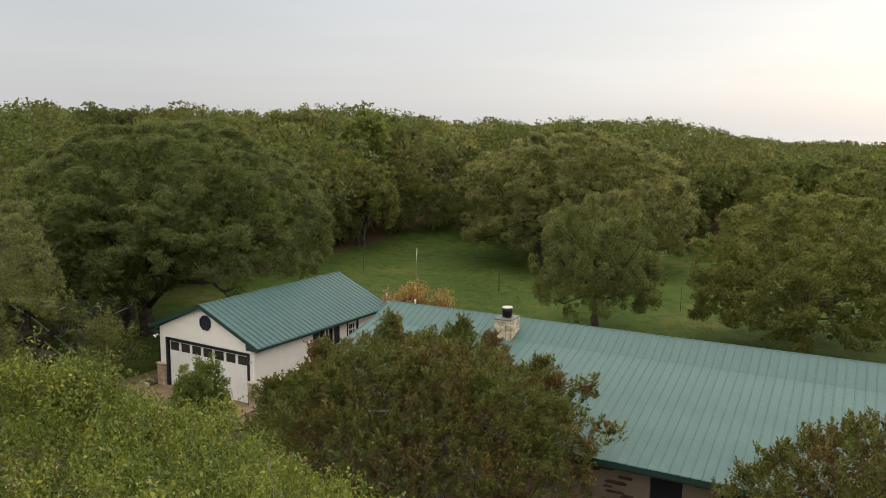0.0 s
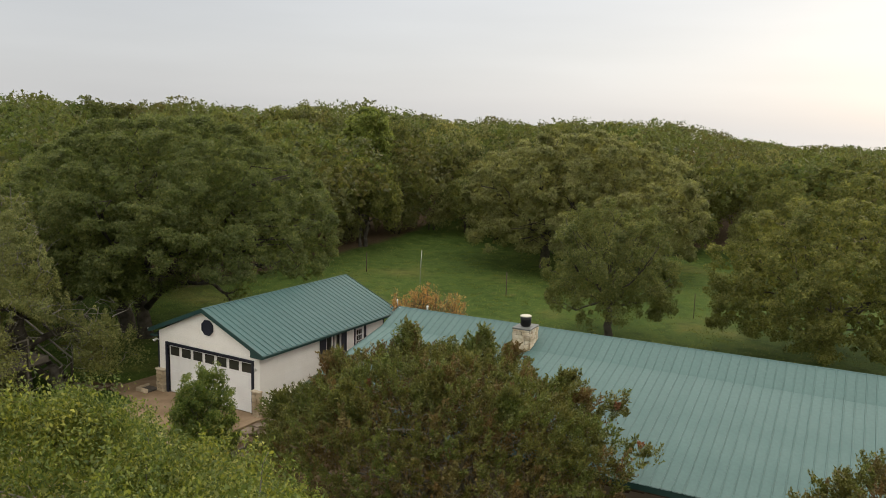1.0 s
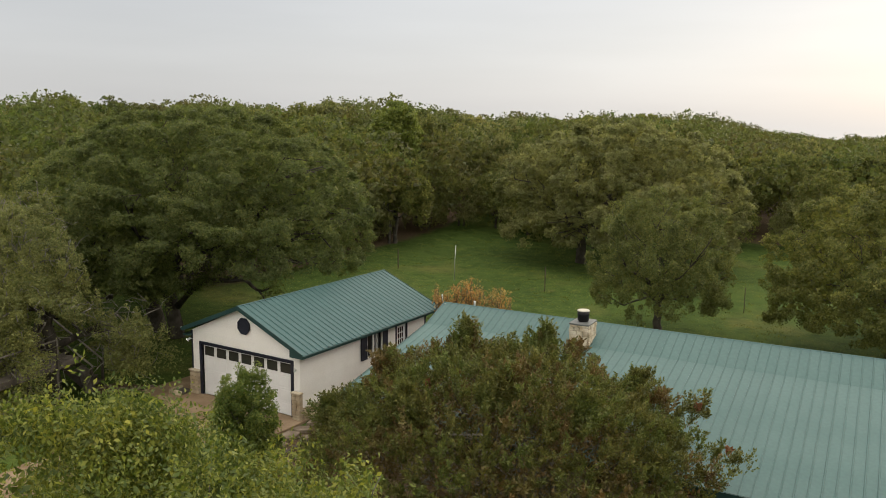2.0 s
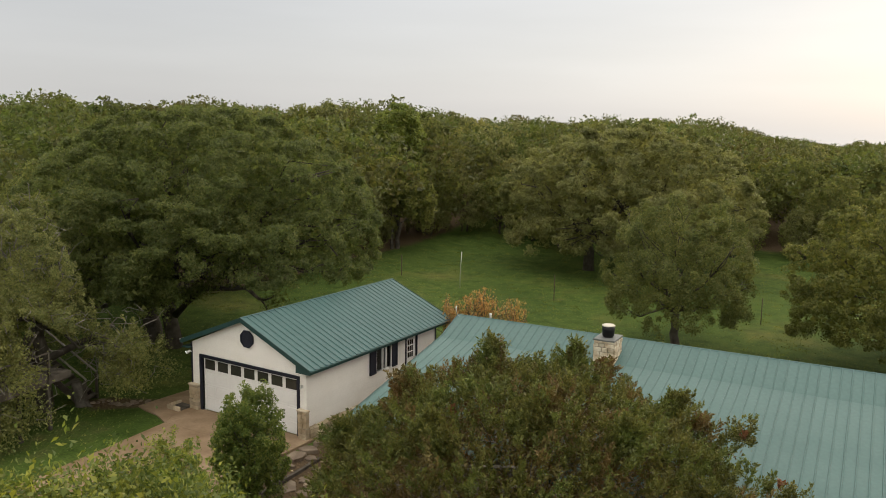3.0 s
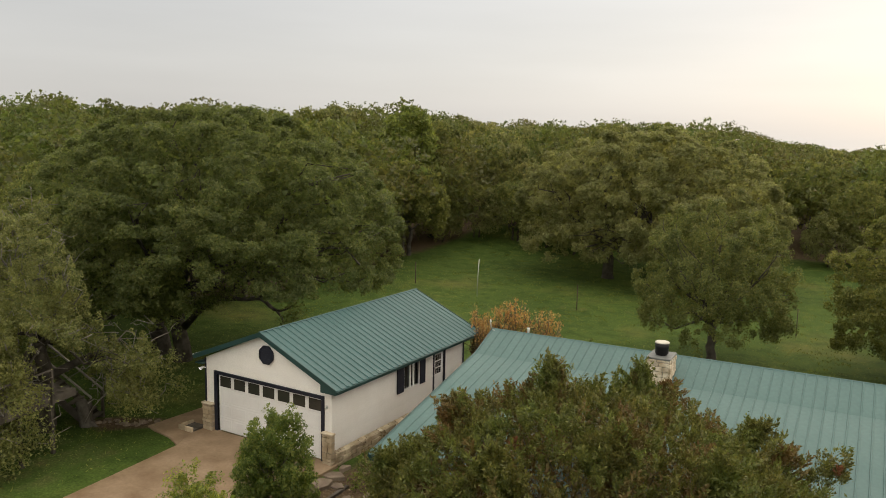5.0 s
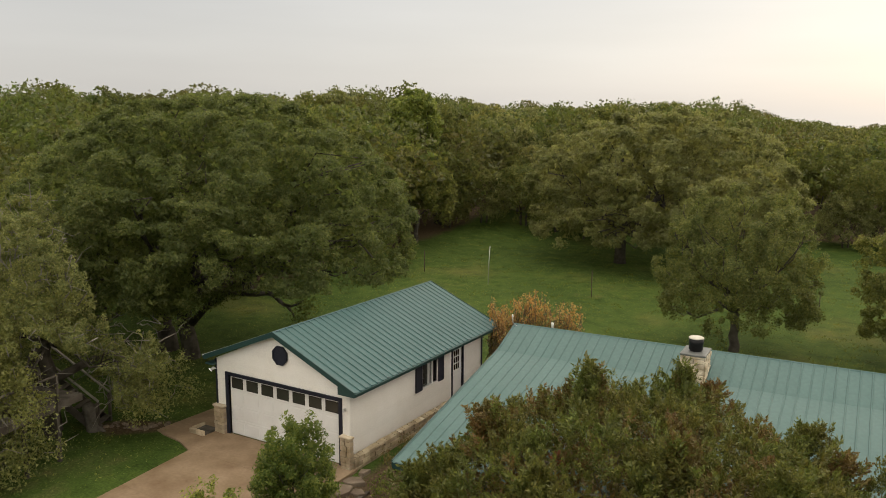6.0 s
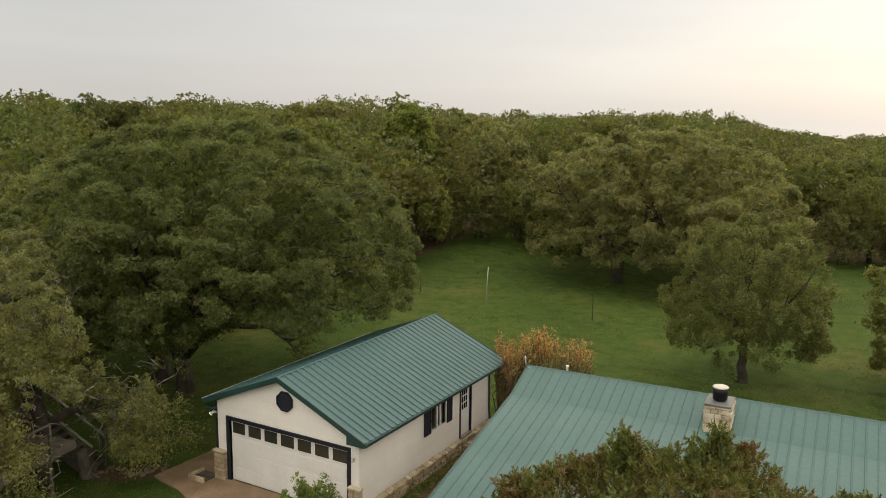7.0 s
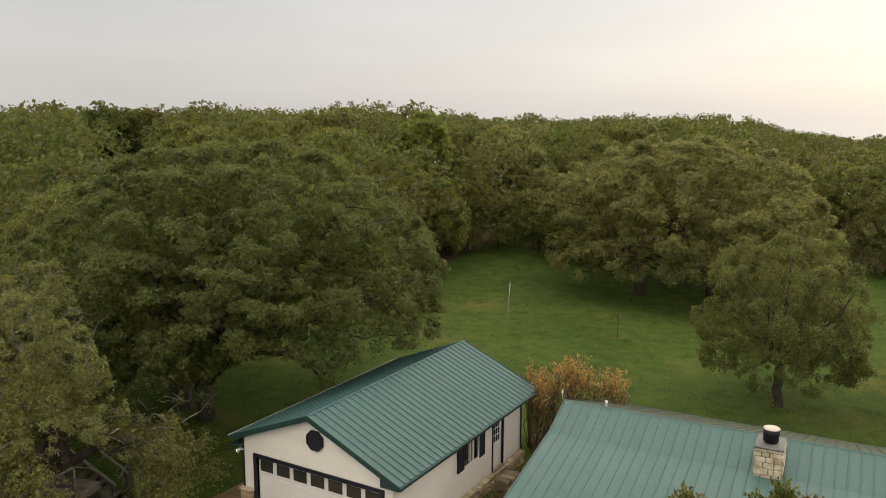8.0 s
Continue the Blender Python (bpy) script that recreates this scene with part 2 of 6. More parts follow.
# ground: lawn, worn earth and leaf litter
GROUND, gn, gl, gb = mat("lawn_and_litter", 0.95, 0, 0.1)
g1 = noise_tex(gn, gl, 0.12, 5)
g2 = noise_tex(gn, gl, 1.1, 6)
g3 = noise_tex(gn, gl, 14.0, 3)
ga = ramp(gn, gl, g1.outputs[0], [(0.30, (0.042, 0.072, 0.015)), (0.55, (0.066, 0.101, 0.022)), (0.70, (0.112, 0.118, 0.036))])
gx = ramp(gn, gl, g2.outputs[0], [(0.28, (0.55, 0.62, 0.5)), (0.5, (0.95, 0.98, 0.95)), (0.64, (1.1, 1.06, 1.0)), (0.78, (1.75, 1.25, 1.2))])
gcol = mixc(gn, gl, 1.0, ga.outputs[0], gx.outputs[0], "MULTIPLY")
gy = ramp(gn, gl, g3.outputs[0], [(0.3, (0.5, 0.52, 0.5)), (0.7, (1.3, 1.27, 1.2))])
gcol = mixc(gn, gl, 0.8, gcol.outputs[0], gy.outputs[0], "MULTIPLY")
gat = gn.new("ShaderNodeAttribute")
gat.attribute_name = "litter"
gmul = gn.new("ShaderNodeMath")
gmul.operation = "MULTIPLY_ADD"
gl.new(g2.outputs[0], gmul.inputs[0])
gmul.inputs[1].default_value = 0.5
gl.new(gat.outputs["Fac"], gmul.inputs[2])
lit = ramp(gn, gl, g3.outputs[0], [(0.3, (0.060, 0.040, 0.024)), (0.55, (0.10, 0.070, 0.042)), (0.72, (0.17, 0.125, 0.080))])
gmask = ramp(gn, gl, gmul.outputs[0], [(0.62, (0, 0, 0)), (0.95, (1, 1, 1))])
gcol = mixc(gn, gl, gmask.outputs[0], gcol.outputs[0], lit.outputs[0])
gl.new(gcol.outputs[0], gb.inputs["Base Color"])
bump(gn, gl, gb, g3.outputs[0], 0.45, 0.05)

# ---- builders ----


def part(name, data, material, parent=None, label=""):
    """Link a bmesh or a mesh as one object under a thing."""
    if isinstance(data, bmesh.types.BMesh):
        me = bpy.data.meshes.new(name)
        data.to_mesh(me)
        data.free()
    else:
        me = data
    if material and not me.materials:
        me.materials.append(material)
    ob = new(name, me)
    if parent:
        ob.parent = parent
    if label:
        tagged(ob, label)
    return ob


def thing(name, x, y, z, label, category, group="", kind="", turn=0.0):
    ob = new(name)
    ob.matrix_world = pose(x, y, z, 0, 0, turn)
    return tagged(ob, label, category, group, kind)


def box(bm, x0, x1, y0, y1, z0, z1, bevel=0.0):
    vs = [bm.verts.new((x, y, z)) for x in (x0, x1) for y in (y0, y1) for z in (z0, z1)]
    fs = [bm.faces.new([vs[i] for i in f]) for f in ((0, 1, 3, 2), (4, 6, 7, 5), (0, 4, 5, 1), (2, 3, 7, 6), (0, 2, 6, 4), (1, 5, 7, 3))]
    if bevel:
        es = {ed for f in fs for ed in f.edges}
        bmesh.ops.bevel(bm, geom=list(es), offset=bevel, segments=1, affect="EDGES", profile=0.5)
    return bm


def boxed(x0, x1, y0, y1, z0, z1, bevel=0.0):
    return box(bmesh.new(), x0, x1, y0, y1, z0, z1, bevel)


def prism(points, axis, a, b):
    """A flat outline (two coordinates) drawn out along an axis from a to b."""
    bm = bmesh.new()

    def at(p, s):
        return {"x": (s, p[0], p[1]), "y": (p[0], s, p[1]), "z": (p[0], p[1], s)}[axis]

    v0 = [bm.verts.new(at(p, a)) for p in points]
    v1 = [bm.verts.new(at(p, b)) for p in points]
    bm.faces.new(v0)
    bm.faces.new(v1[::-1])
    k = len(points)
    for i in range(k):
        bm.faces.new((v0[i], v1[i], v1[(i + 1) % k], v0[(i + 1) % k]))
    bmesh.ops.recalc_face_normals(bm, faces=bm.faces)
    return bm


def tube_arrays(path, radii, sides=6):
    """Vertices and faces of a tapered tube along a path."""
    P = [Vector(p) for p in path]
    vs, fs = [], []
    for i, p in enumerate(P):
        d = (P[min(i + 1, len(P) - 1)] - P[max(i - 1, 0)]).normalized()
        a = d.orthogonal().normalized()
        c = d.cross(a)
        for k in range(sides):
            th = 2 * math.pi * k / sides
            vs.append(tuple(p + radii[i] * (a * math.cos(th) + c * math.sin(th))))
    for i in range(len(P) - 1):
        for k in range(sides):
            k2 = (k + 1) % sides
            fs.append((i * sides + k, i * sides + k2, (i + 1) * sides + k2, (i + 1) * sides + k))
    fs.append(tuple(range(sides))[::-1])
    fs.append(tuple((len(P) - 1) * sides + k for k in range(sides)))
    return vs, fs


def tubes_mesh(name, tubes, sides=6):
    V, F = [], []
    for path, radii in tubes:
        vs, fs = tube_arrays(path, radii, sides)
        o = len(V)
        V += vs
        F += [tuple(i + o for i in f) for f in fs]
    me = bpy.data.meshes.new(name)
    me.from_pydata(V, [], F)
    me.polygons.foreach_set("use_smooth", [True] * len(F))
    return me


def rod(name, path, r, material, parent=None, label="", sides=8):
    return part(name, tubes_mesh(name, [(path, [r] * len(path))], sides), material, parent, label)


def leaf_mesh(name, centers, outward, size, rng, upright=0.0, aspect=0.55, three=False, up=0.22, loose=0.62):
    """One small folded blade of four corners at each centre, turned mostly outward."""
    n = len(centers)
    nrm = outward * 0.65 + np.array([0, 0, up]) + rng.normal(0, loose, (n, 3))
    nrm /= np.linalg.norm(nrm, axis=1, keepdims=True) + 1e-9
    t = rng.normal(0, 1, (n, 3))
    t[:, 2] += upright * 3
    t -= nrm * (t * nrm).sum(1, keepdims=True) * (1 - 0.5 * upright)
    t /= np.linalg.norm(t, axis=1, keepdims=True) + 1e-9
    s = np.cross(nrm, t)
    s /= np.linalg.norm(s, axis=1, keepdims=True) + 1e-9
    L = size * rng.uniform(0.6, 1.4, (n, 1))
    W = L * aspect * rng.uniform(0.75, 1.25, (n, 1))
    if three:
        W = W * 1.25
        return quads_mesh(name, np.stack([centers - t * L * 0.4 + s * W * 0.5, centers + t * L * 0.6, centers - t * L * 0.4 - s * W * 0.5], 1))
    co = np.empty((n, 4, 3), np.float32)
    co[:, 0] = centers - t * L * 0.5
    co[:, 1] = centers + s * W * 0.5 + nrm * L * 0.10
    co[:, 2] = centers + t * L * 0.5 - nrm * L * 0.08
    co[:, 3] = centers - s * W * 0.5 + nrm * L * 0.10
    return quads_mesh(name, co)


def quads_mesh(name, co):
    n, k = co.shape[:2]
    me = bpy.data.meshes.new(name)
    me.vertices.add(n * k)
    me.vertices.foreach_set("co", np.ascontiguousarray(co, dtype=np.float32).reshape(-1))
    me.loops.add(n * k)
    me.loops.foreach_set("vertex_index", np.arange(n * k, dtype=np.int32))
    me.polygons.add(n)
    me.polygons.foreach_set("loop_start", np.arange(0, n * k, k, dtype=np.int32))
    me.update(calc_edges=True)
    return me


def crown_points(rng, rx, ry, lo, hi, clumps, leaves, clump_r, flat=0.35, inner=0.2, lump=0.18, belly=0.42, lobes=0, lobe_r=(0.30, 0.48), tall=0.75, press=None, ragged=0.0):
    """Clump centres over an uneven dome, then leaves round each clump. Returns leaf places, outward ways and clump centres."""
    d = np.empty((clumps, 3))
    d[:, 2] = rng.uniform(-flat, 1.0, clumps)
    th = rng.uniform(0, 2 * math.pi, clumps)
    rad = np.sqrt(1 - d[:, 2] ** 2)
    d[:, 0], d[:, 1] = np.cos(th) * rad, np.sin(th) * rad
    ph = rng.uniform(0, 6.28, 6)
    az = np.arctan2(d[:, 1], d[:, 0])
    edge = 1 + lump * (0.6 * np.sin(3 * az + ph[0]) + 0.5 * np.sin(5 * az + ph[1] + 3 * d[:, 2]) + 0.5 * np.sin(7 * az + ph[2] + 6 * d[:, 2]))
    r = np.where(rng.random(clumps) < inner, rng.uniform(0.35, 0.84, clumps), rng.uniform(0.84, 1.0, clumps)) * edge
    mid = lo + (hi - lo) * belly
    if lobes:
        lz = rng.uniform(-flat * 0.8, 1.0, lobes)
        lt = np.arange(lobes) * 2.399 + rng.uniform(-0.4, 0.4, lobes)
        lr = np.sqrt(1 - lz ** 2)
        size = rng.uniform(*lobe_r, lobes)
        lc = np.stack([np.cos(lt) * lr, np.sin(lt) * lr, lz], 1) * (1 - size * rng.uniform(0.85, 1.25, lobes))[:, None]
        if ragged:
            lc = lc * (1 + ragged * rng.uniform(-1, 1, lobes))[:, None]
        pick = rng.integers(0, lobes, clumps)
        v = rng.normal(0, 1, (clumps, 3)) + lc[pick] * 1.1 + np.array([0, 0, 0.25])
        v /= np.linalg.norm(v, axis=1, keepdims=True)
        q = lc[pick] + v * (size[pick] * rng.uniform(0.72, 1.04, clumps))[:, None]
        few = rng.random(clumps) < inner
        d, r = np.where(few[:, None], d * r[:, None] * 0.85, q), np.ones(clumps)
        d[:, 2] = np.clip(d[:, 2], -flat, 1.1)
    c = np.empty((clumps, 3))
    c[:, 0], c[:, 1] = d[:, 0] * rx * r, d[:, 1] * ry * r
    c[:, 2] = mid + np.where(d[:, 2] > 0, d[:, 2] * (hi - mid), d[:, 2] / flat * (mid - lo)) * r
    if press:
        c[:, 2] = np.minimum(c[:, 2], press(c) - rng.uniform(0.12, 0.6, clumps))
    k = rng.integers(0, clumps, leaves)
    u = rng.normal(0, 1, (leaves, 3))
    u[:, 2] += 0.35
    u /= np.linalg.norm(u, axis=1, keepdims=True)
    cr = (clump_r * rng.uniform(0.55, 1.35, clumps))[k][:, None]
    p = c[k] + u * cr * (rng.uniform(0.02, 1.0, (leaves, 1)) ** 0.4) * np.array([1.0, 1.0, tall])
    return p, u, c


def limb(rng, a, b, r0, r1, steps=5, wander=0.08):
    a, b = np.array(a, float), np.array(b, float)
    span = np.linalg.norm(b - a)
    pts = []
    for i in range(steps + 1):
        f = i / steps
        w = rng.normal(0, wander * span * math.sin(math.pi * f), 3) if 0 < i < steps else 0
        sag = np.array([0, 0, 0.10 * span * math.sin(math.pi * f)])
        pts.append(tuple(a + (b - a) * f + w + sag))
    return pts, [r0 + (r1 - r0) * (i / steps) ** 0.8 for i in range(steps + 1)]


def tree(name, x, y, label, rx, ry, lo, hi, leaf_mat, leaves, leaf, clumps, clump_r, trunk_r=0.3, seed=1, stems=((0, 0),), bark=None,
         group="", category="tree", z=0.0, flat=0.35, inner=0.2, lump=0.18, upright=0.0, aspect=0.55, fork=0.45, keep=None, limbs=16, belly=0.42, extra=None, turn=0.0, three=True, split=True, lean=1.6, twigs=2, lobes=0, lobe_r=(0.30, 0.48), tall=0.75, core=None, crotch=None, dome=0.6, loose=0.55, press=None, ragged=0.0):
    """A tree: tapered trunk or trunks with limbs, and a crown of leaf clumps."""
    rng = np.random.default_rng(seed)
    ob = thing(name, x, y, z, label, category, group, turn=turn)
    p, u, c = crown_points(rng, rx, ry, lo, hi, clumps, leaves, clump_r, flat, inner, lump, belly, lobes, lobe_r, tall, press, ragged)
    if keep is not None:
        ok = keep(p + np.array([x, y, z]))
        p, u = p[ok], u[ok]
        c = c[keep(c + np.array([x, y, z]))]
    mid0 = np.array([0, 0, lo + (hi - lo) * belly])
    out = (p - mid0) / np.array([rx, ry, (hi - lo) * 0.55])
    u = u * (1 - 0.6 * dome) + out / (np.linalg.norm(out, axis=1, keepdims=True) + 1e-6) * dome
    part("crown", leaf_mesh("crown", p, u, leaf, rng, upright, aspect, three, 0.3, loose), leaf_mat, ob)
    if core:
        q0 = mid0 + (c[rng.integers(0, len(c), core[0])] - mid0) * rng.uniform(0.62, 0.95, (core[0], 1)) + rng.normal(0, clump_r * 0.4, (core[0], 3))
        part("inner_leaves", leaf_mesh("inner_leaves", q0, rng.normal(0, 1, q0.shape), core[1], rng, 0.0, 0.6, True), leaf_mat, ob)
    c = c - np.array([0, 0, 0.9]) if press else c
    ends = c[rng.permutation(len(c))[:limbs]]
    joined = []
    for k, (sx, sy) in enumerate(stems):
        top = np.array([sx * lean + rng.normal(0, 0.1), sy * lean + rng.normal(0, 0.1), crotch or (lo + (hi - lo) * 0.12 if lo > 0.8 else max(0.5, hi * 0.25))])
        tr = trunk_r * rng.uniform(0.85, 1.1)
        pts, rad = limb(rng, (sx, sy, -0.25), top, tr * 1.15, tr * 0.8, 5, 0.03)
        rad[0] = tr * 1.35
        joined.append((pts, rad))
        if split:
            part("trunk", tubes_mesh("trunk", [joined.pop()], 9), bark or BARK, ob)
        for q in ends[k::len(stems)]:
            mid = top + (q - top) * rng.uniform(0.35, 0.6) + np.array([0, 0, -0.05 * (hi - lo)])
            p1, r1 = limb(rng, top, mid, tr * fork, tr * fork * 0.55, 4, 0.08)
            p2, r2 = limb(rng, mid, q, tr * fork * 0.55, tr * 0.07, 4, 0.1)
            tubes = [(p1 + p2[1:], r1 + r2[1:])]
            for _ in range(twigs):
                e2 = c[np.argsort(np.linalg.norm(c - q, axis=1))[rng.integers(1, min(9, len(c)))]]
                tubes.append(limb(rng, mid, e2, tr * fork * 0.35, tr * 0.05, 3, 0.1))
            if split:
                part("limb", tubes_mesh("limb", tubes[:1], 6), bark or BARK, ob)
                for t_ in tubes[1:]:
                    part("branch", tubes_mesh("branch", [t_], 5), bark or BARK, ob)
            else:
                joined += tubes
    if joined:
        part("trunk", tubes_mesh("trunk", joined, 6), bark or BARK, ob)
    if extra:
        extra(ob, c, rng)
    return ob

# ---- ground ----


def smooth(a, b, v):
    t = np.clip((np.asarray(v, float) - a) / (b - a), 0, 1)
    return t * t * (3 - 2 * t)


def height(x, y):
    """The lie of the land: level round the buildings, a low hill behind."""
    x, y = np.asarray(x, float), np.asarray(y, float)
    u = -0.8 * (x + 5) + 0.6 * (y - 15)
    h = 7.2 * smooth(15, 78, u) - 0.8 * smooth(-15, 30, x) * smooth(45, 105, y)
    h = h - 0.07 * np.clip(np.hypot(x - 20, y + 22) - 168, 0, None)
    dip = smooth(0.25, 1.6, x) * (1 - smooth(9, 16, y))
    h = h - 0.38 * dip
    h = h + 0.10 * np.sin(0.31 * x + 1.3) * np.sin(0.27 * y + 0.4) * smooth(14, 30, np.hypot(x + 2, y + 1))
    return h - 0.05


def ground_litter(x, y):
    """Where leaves and bare earth take over from the grass: under the woods and the big oaks. The lawn by the deck is
    mottled browner too.
    """
    v = 0.75 * smooth(9, 3, np.hypot(x + 14.5, y - 6)) * 0.4
    v = np.maximum(v, 0.9 * smooth(1.6, 0.4, np.abs(y + 1.35 - 0.5 * (x + 8.8)) * 1.3 + np.maximum(0, np.abs(x + 8.8) - 0.9)))
    w = np.maximum(smooth(-16.3, -20.5, x + 0.10 * (y - 27) + 1.2 * np.sin(y * 0.4)) * smooth(10, 20, y), smooth(50, 56, y - 7 * smooth(-8, 4, x)))
    # darker brown mottling over the lawn left of the driveway
    v = np.maximum(v, 0.40 * smooth(-5.0, -7.0, x + 0.1 * y) * smooth(-1.5, -3.5, y) * smooth(-14, -9, y))
    v = np.maximum(v, 0.40 * smooth(1.4, 0.3, np.abs(y - 28.0 - 0.6 * np.sin(x * 0.5))) * smooth(-9, -4, x) * smooth(13, 7, x))
    lane = smooth(5.0, 2.8, np.abs(x + 17.5)) * smooth(52, 48, y)
    v = np.maximum(v, 0.8 * w * (1 - lane))
    v = np.maximum(v, 0.8 * smooth(0.2, 0.5, x) * (1 - smooth(10.2, 11.5, y)) * smooth(-9, -3, y))
    return v * smooth(14, 20, np.hypot(x + 80, y - 54))


def axis_steps(a, b, fine_a, fine_b, fine, coarse):
    out = [a]
    while out[-1] < b:
        out.append(out[-1] + (fine if fine_a <= out[-1] < fine_b else coarse))
    return np.array(out)


gxs = np.concatenate([[-2500, -1200, -600, -350], axis_steps(-220, 160, -40, 40, 0.8, 5), [300, 600, 1200, 2500]])
gys = np.concatenate([[-1500, -600, -200], axis_steps(-90, 240, -25, 70, 0.8, 5), [400, 700, 1300, 2500]])
GX, GY = np.meshgrid(gxs, gys, indexing="ij")
GZ = height(GX, GY)
nx, ny = GX.shape
ids = np.arange(nx * ny).reshape(nx, ny)
gme = bpy.data.meshes.new("ground")
gme.from_pydata(np.stack([GX, GY, GZ], -1).reshape(-1, 3).tolist(), [],
                np.stack([ids[:-1, :-1], ids[1:, :-1], ids[1:, 1:], ids[:-1, 1:]], -1).reshape(-1, 4).tolist())
att = gme.attributes.new("litter", "FLOAT", "POINT")
att.data.foreach_set("value", ground_litter(GX, GY).reshape(-1).astype(np.float32))
gme.polygons.foreach_set("use_smooth", [True] * len(gme.polygons))
tagged(part("ground", gme, GROUND), "green lawn with leaf litter rising to a wooded hill", "ground", kind="structure")

# driveway and the walk along the garage, poured slabs with joints
drive = tagged(new("driveway"), "tan poured concrete driveway with a walk beside the garage", "driveway", kind="structure")


def slab(outline, z=0.0, thick=0.12):
    bm = prism(outline, "z", z - thick, z)
    return bm


SLABS = [
    [(-5.42, -1.75), (-2.80, -1.75), (-2.80, 0.02), (-5.86, 0.02), (-5.86, -0.9)],
    [(-2.797, -1.75), (0.25, -1.75), (0.25, 0.02), (-2.797, 0.02)],
    [(-5.14, -4.6), (-2.55, -4.6), (-2.80, -1.753), (-5.43, -1.753)],
    [(-2.547, -4.6), (0.7, -4.6), (0.27, -1.753), (-2.797, -1.753)],
    [(-4.86, -7.6), (-2.25, -7.6), (-2.55, -4.603), (-5.14, -4.603)],
    [(-2.247, -7.6), (1.3, -7.6), (0.7, -4.603), (-2.547, -4.603)],
    [(-4.40, -12.5), (-1.6, -12.5), (-2.25, -7.603), (-4.86, -7.603)],
    [(-1.597, -12.5), (2.6, -12.5), (1.3, -7.603), (-2.247, -7.603)],
    [(-5.87, -0.9), (-5.43, -1.77), (-6.3, -1.42), (-7.2, -1.30), (-7.75, -1.15), (-7.72, -0.2), (-5.87, -0.2)],
    [(-5.88, -0.19), (-7.72, -0.19), (-7.62, 2.2), (-5.88, 2.2)],
    [(-5.88, 2.203), (-7.62, 2.203), (-7.4, 6.0), (-5.88, 6.0)],
]
for o in SLABS:
    part("slab", slab(o, 0.0 + 0.004 * random.random()), CONCRETE, drive)

# ---- garage ----
XL, XR, YB = -5.86, 0.0, 8.62           # walls
RX, RZ, EZ, EL, ER = -2.96, 4.04, 2.60, -6.20, 0.34   # ridge, eaves
YF, YE = -0.24, 9.50                    # roof ends
SL = (RZ - EZ) / (ER - RX)
garage = thing("garage", 0, 0, 0, "white sided garage with a green metal gable roof", "garage")
DL, DR, DT = -5.30, -0.42, 2.13         # car door opening


def roof_under(x):
    return RZ - 0.10 - SL * abs(x - RX)


BOARD = 0.185


def board_mesh(a0, a1, b0, b1, z0, z1, axis):
    """A lapped board: a wedge, thicker at its lower edge. a: ends at the bottom, b: ends at the top."""
    bm = bmesh.new()
    t0, t1 = 0.015, 0.008

    def v(s, d, z):
        return bm.verts.new((s, -d, z) if axis == "x" else (d, s, z))

    q = [v(a0, 0, z0), v(a1, 0, z0), v(b1, 0, z1), v(b0, 0, z1), v(a0, t0, z0), v(a1, t0, z0), v(b1, t1, z1), v(b0, t1, z1)]
    for f in ((4, 5, 6, 7), (0, 1, 5, 4), (1, 2, 6, 5), (2, 3, 7, 6), (3, 0, 4, 7), (0, 3, 2, 1)):
        bm.faces.new([q[i] for i in f])
    bmesh.ops.recalc_face_normals(bm, faces=bm.faces)
    return bm


# wall cores with thickness
front = part("front_wall", bmesh.new(), None, garage)
wf = bmesh.new()
for bmq in (prism([(XL, -0.3), (DL, -0.3), (DL, roof_under(DL)), (XL, roof_under(XL))], "y", 0.0, 0.14),
            prism([(DR, -0.3), (XR, -0.3), (XR, roof_under(XR)), (DR, roof_under(DR))], "y", 0.0, 0.14),
            prism([(DL, DT), (DR, DT), (DR, roof_under(DR)), (RX, roof_under(RX)), (DL, roof_under(DL))], "y", 0.0, 0.14)):
    tm = bpy.data.meshes.new("t")
    bmq.to_mesh(tm)
    bmq.free()
    wf.from_mesh(tm)
wf.to_mesh(front.data)
wf.free()
front.data.materials.append(SIDING)
WY0, WY1, WZ0, WZ1 = 4.17, 5.17, 1.40, 2.36     # side window opening
PY0, PY1, PZ0, PZ1 = 6.30, 7.06, 0.42, 2.40     # side door opening
TOPR = roof_under(XR)
sw = bmesh.new()
for y0, y1, z0, z1 in ((0.14, WY0, -0.6, TOPR), (WY0, WY1, -0.6, WZ0), (WY0, WY1, WZ1, TOPR), (WY1, PY0, -0.6, TOPR), (PY0, PY1, -0.6, PZ0), (PY0, PY1, PZ1, TOPR), (PY1, YB, -0.6, TOPR)):
    box(sw, XR - 0.14, XR, y0, y1, z0, z1)
part("side_wall", sw, SIDING, garage)
part("far_wall", boxed(XL, XL + 0.14, 0.14, YB, -0.3, roof_under(XL)), SIDING, garage)
part("back_wall", prism([(XL + 0.14, -0.3), (XR - 0.14, -0.3), (XR - 0.14, roof_under(XR)), (RX, roof_under(RX)), (XL + 0.14, roof_under(XL))], "y", YB - 0.14, YB), SIDING, garage)
part("floor_slab", boxed(XL + 0.14, XR - 0.14, 0.14, YB - 0.14, -0.2, -0.004), CONCRETE, garage)

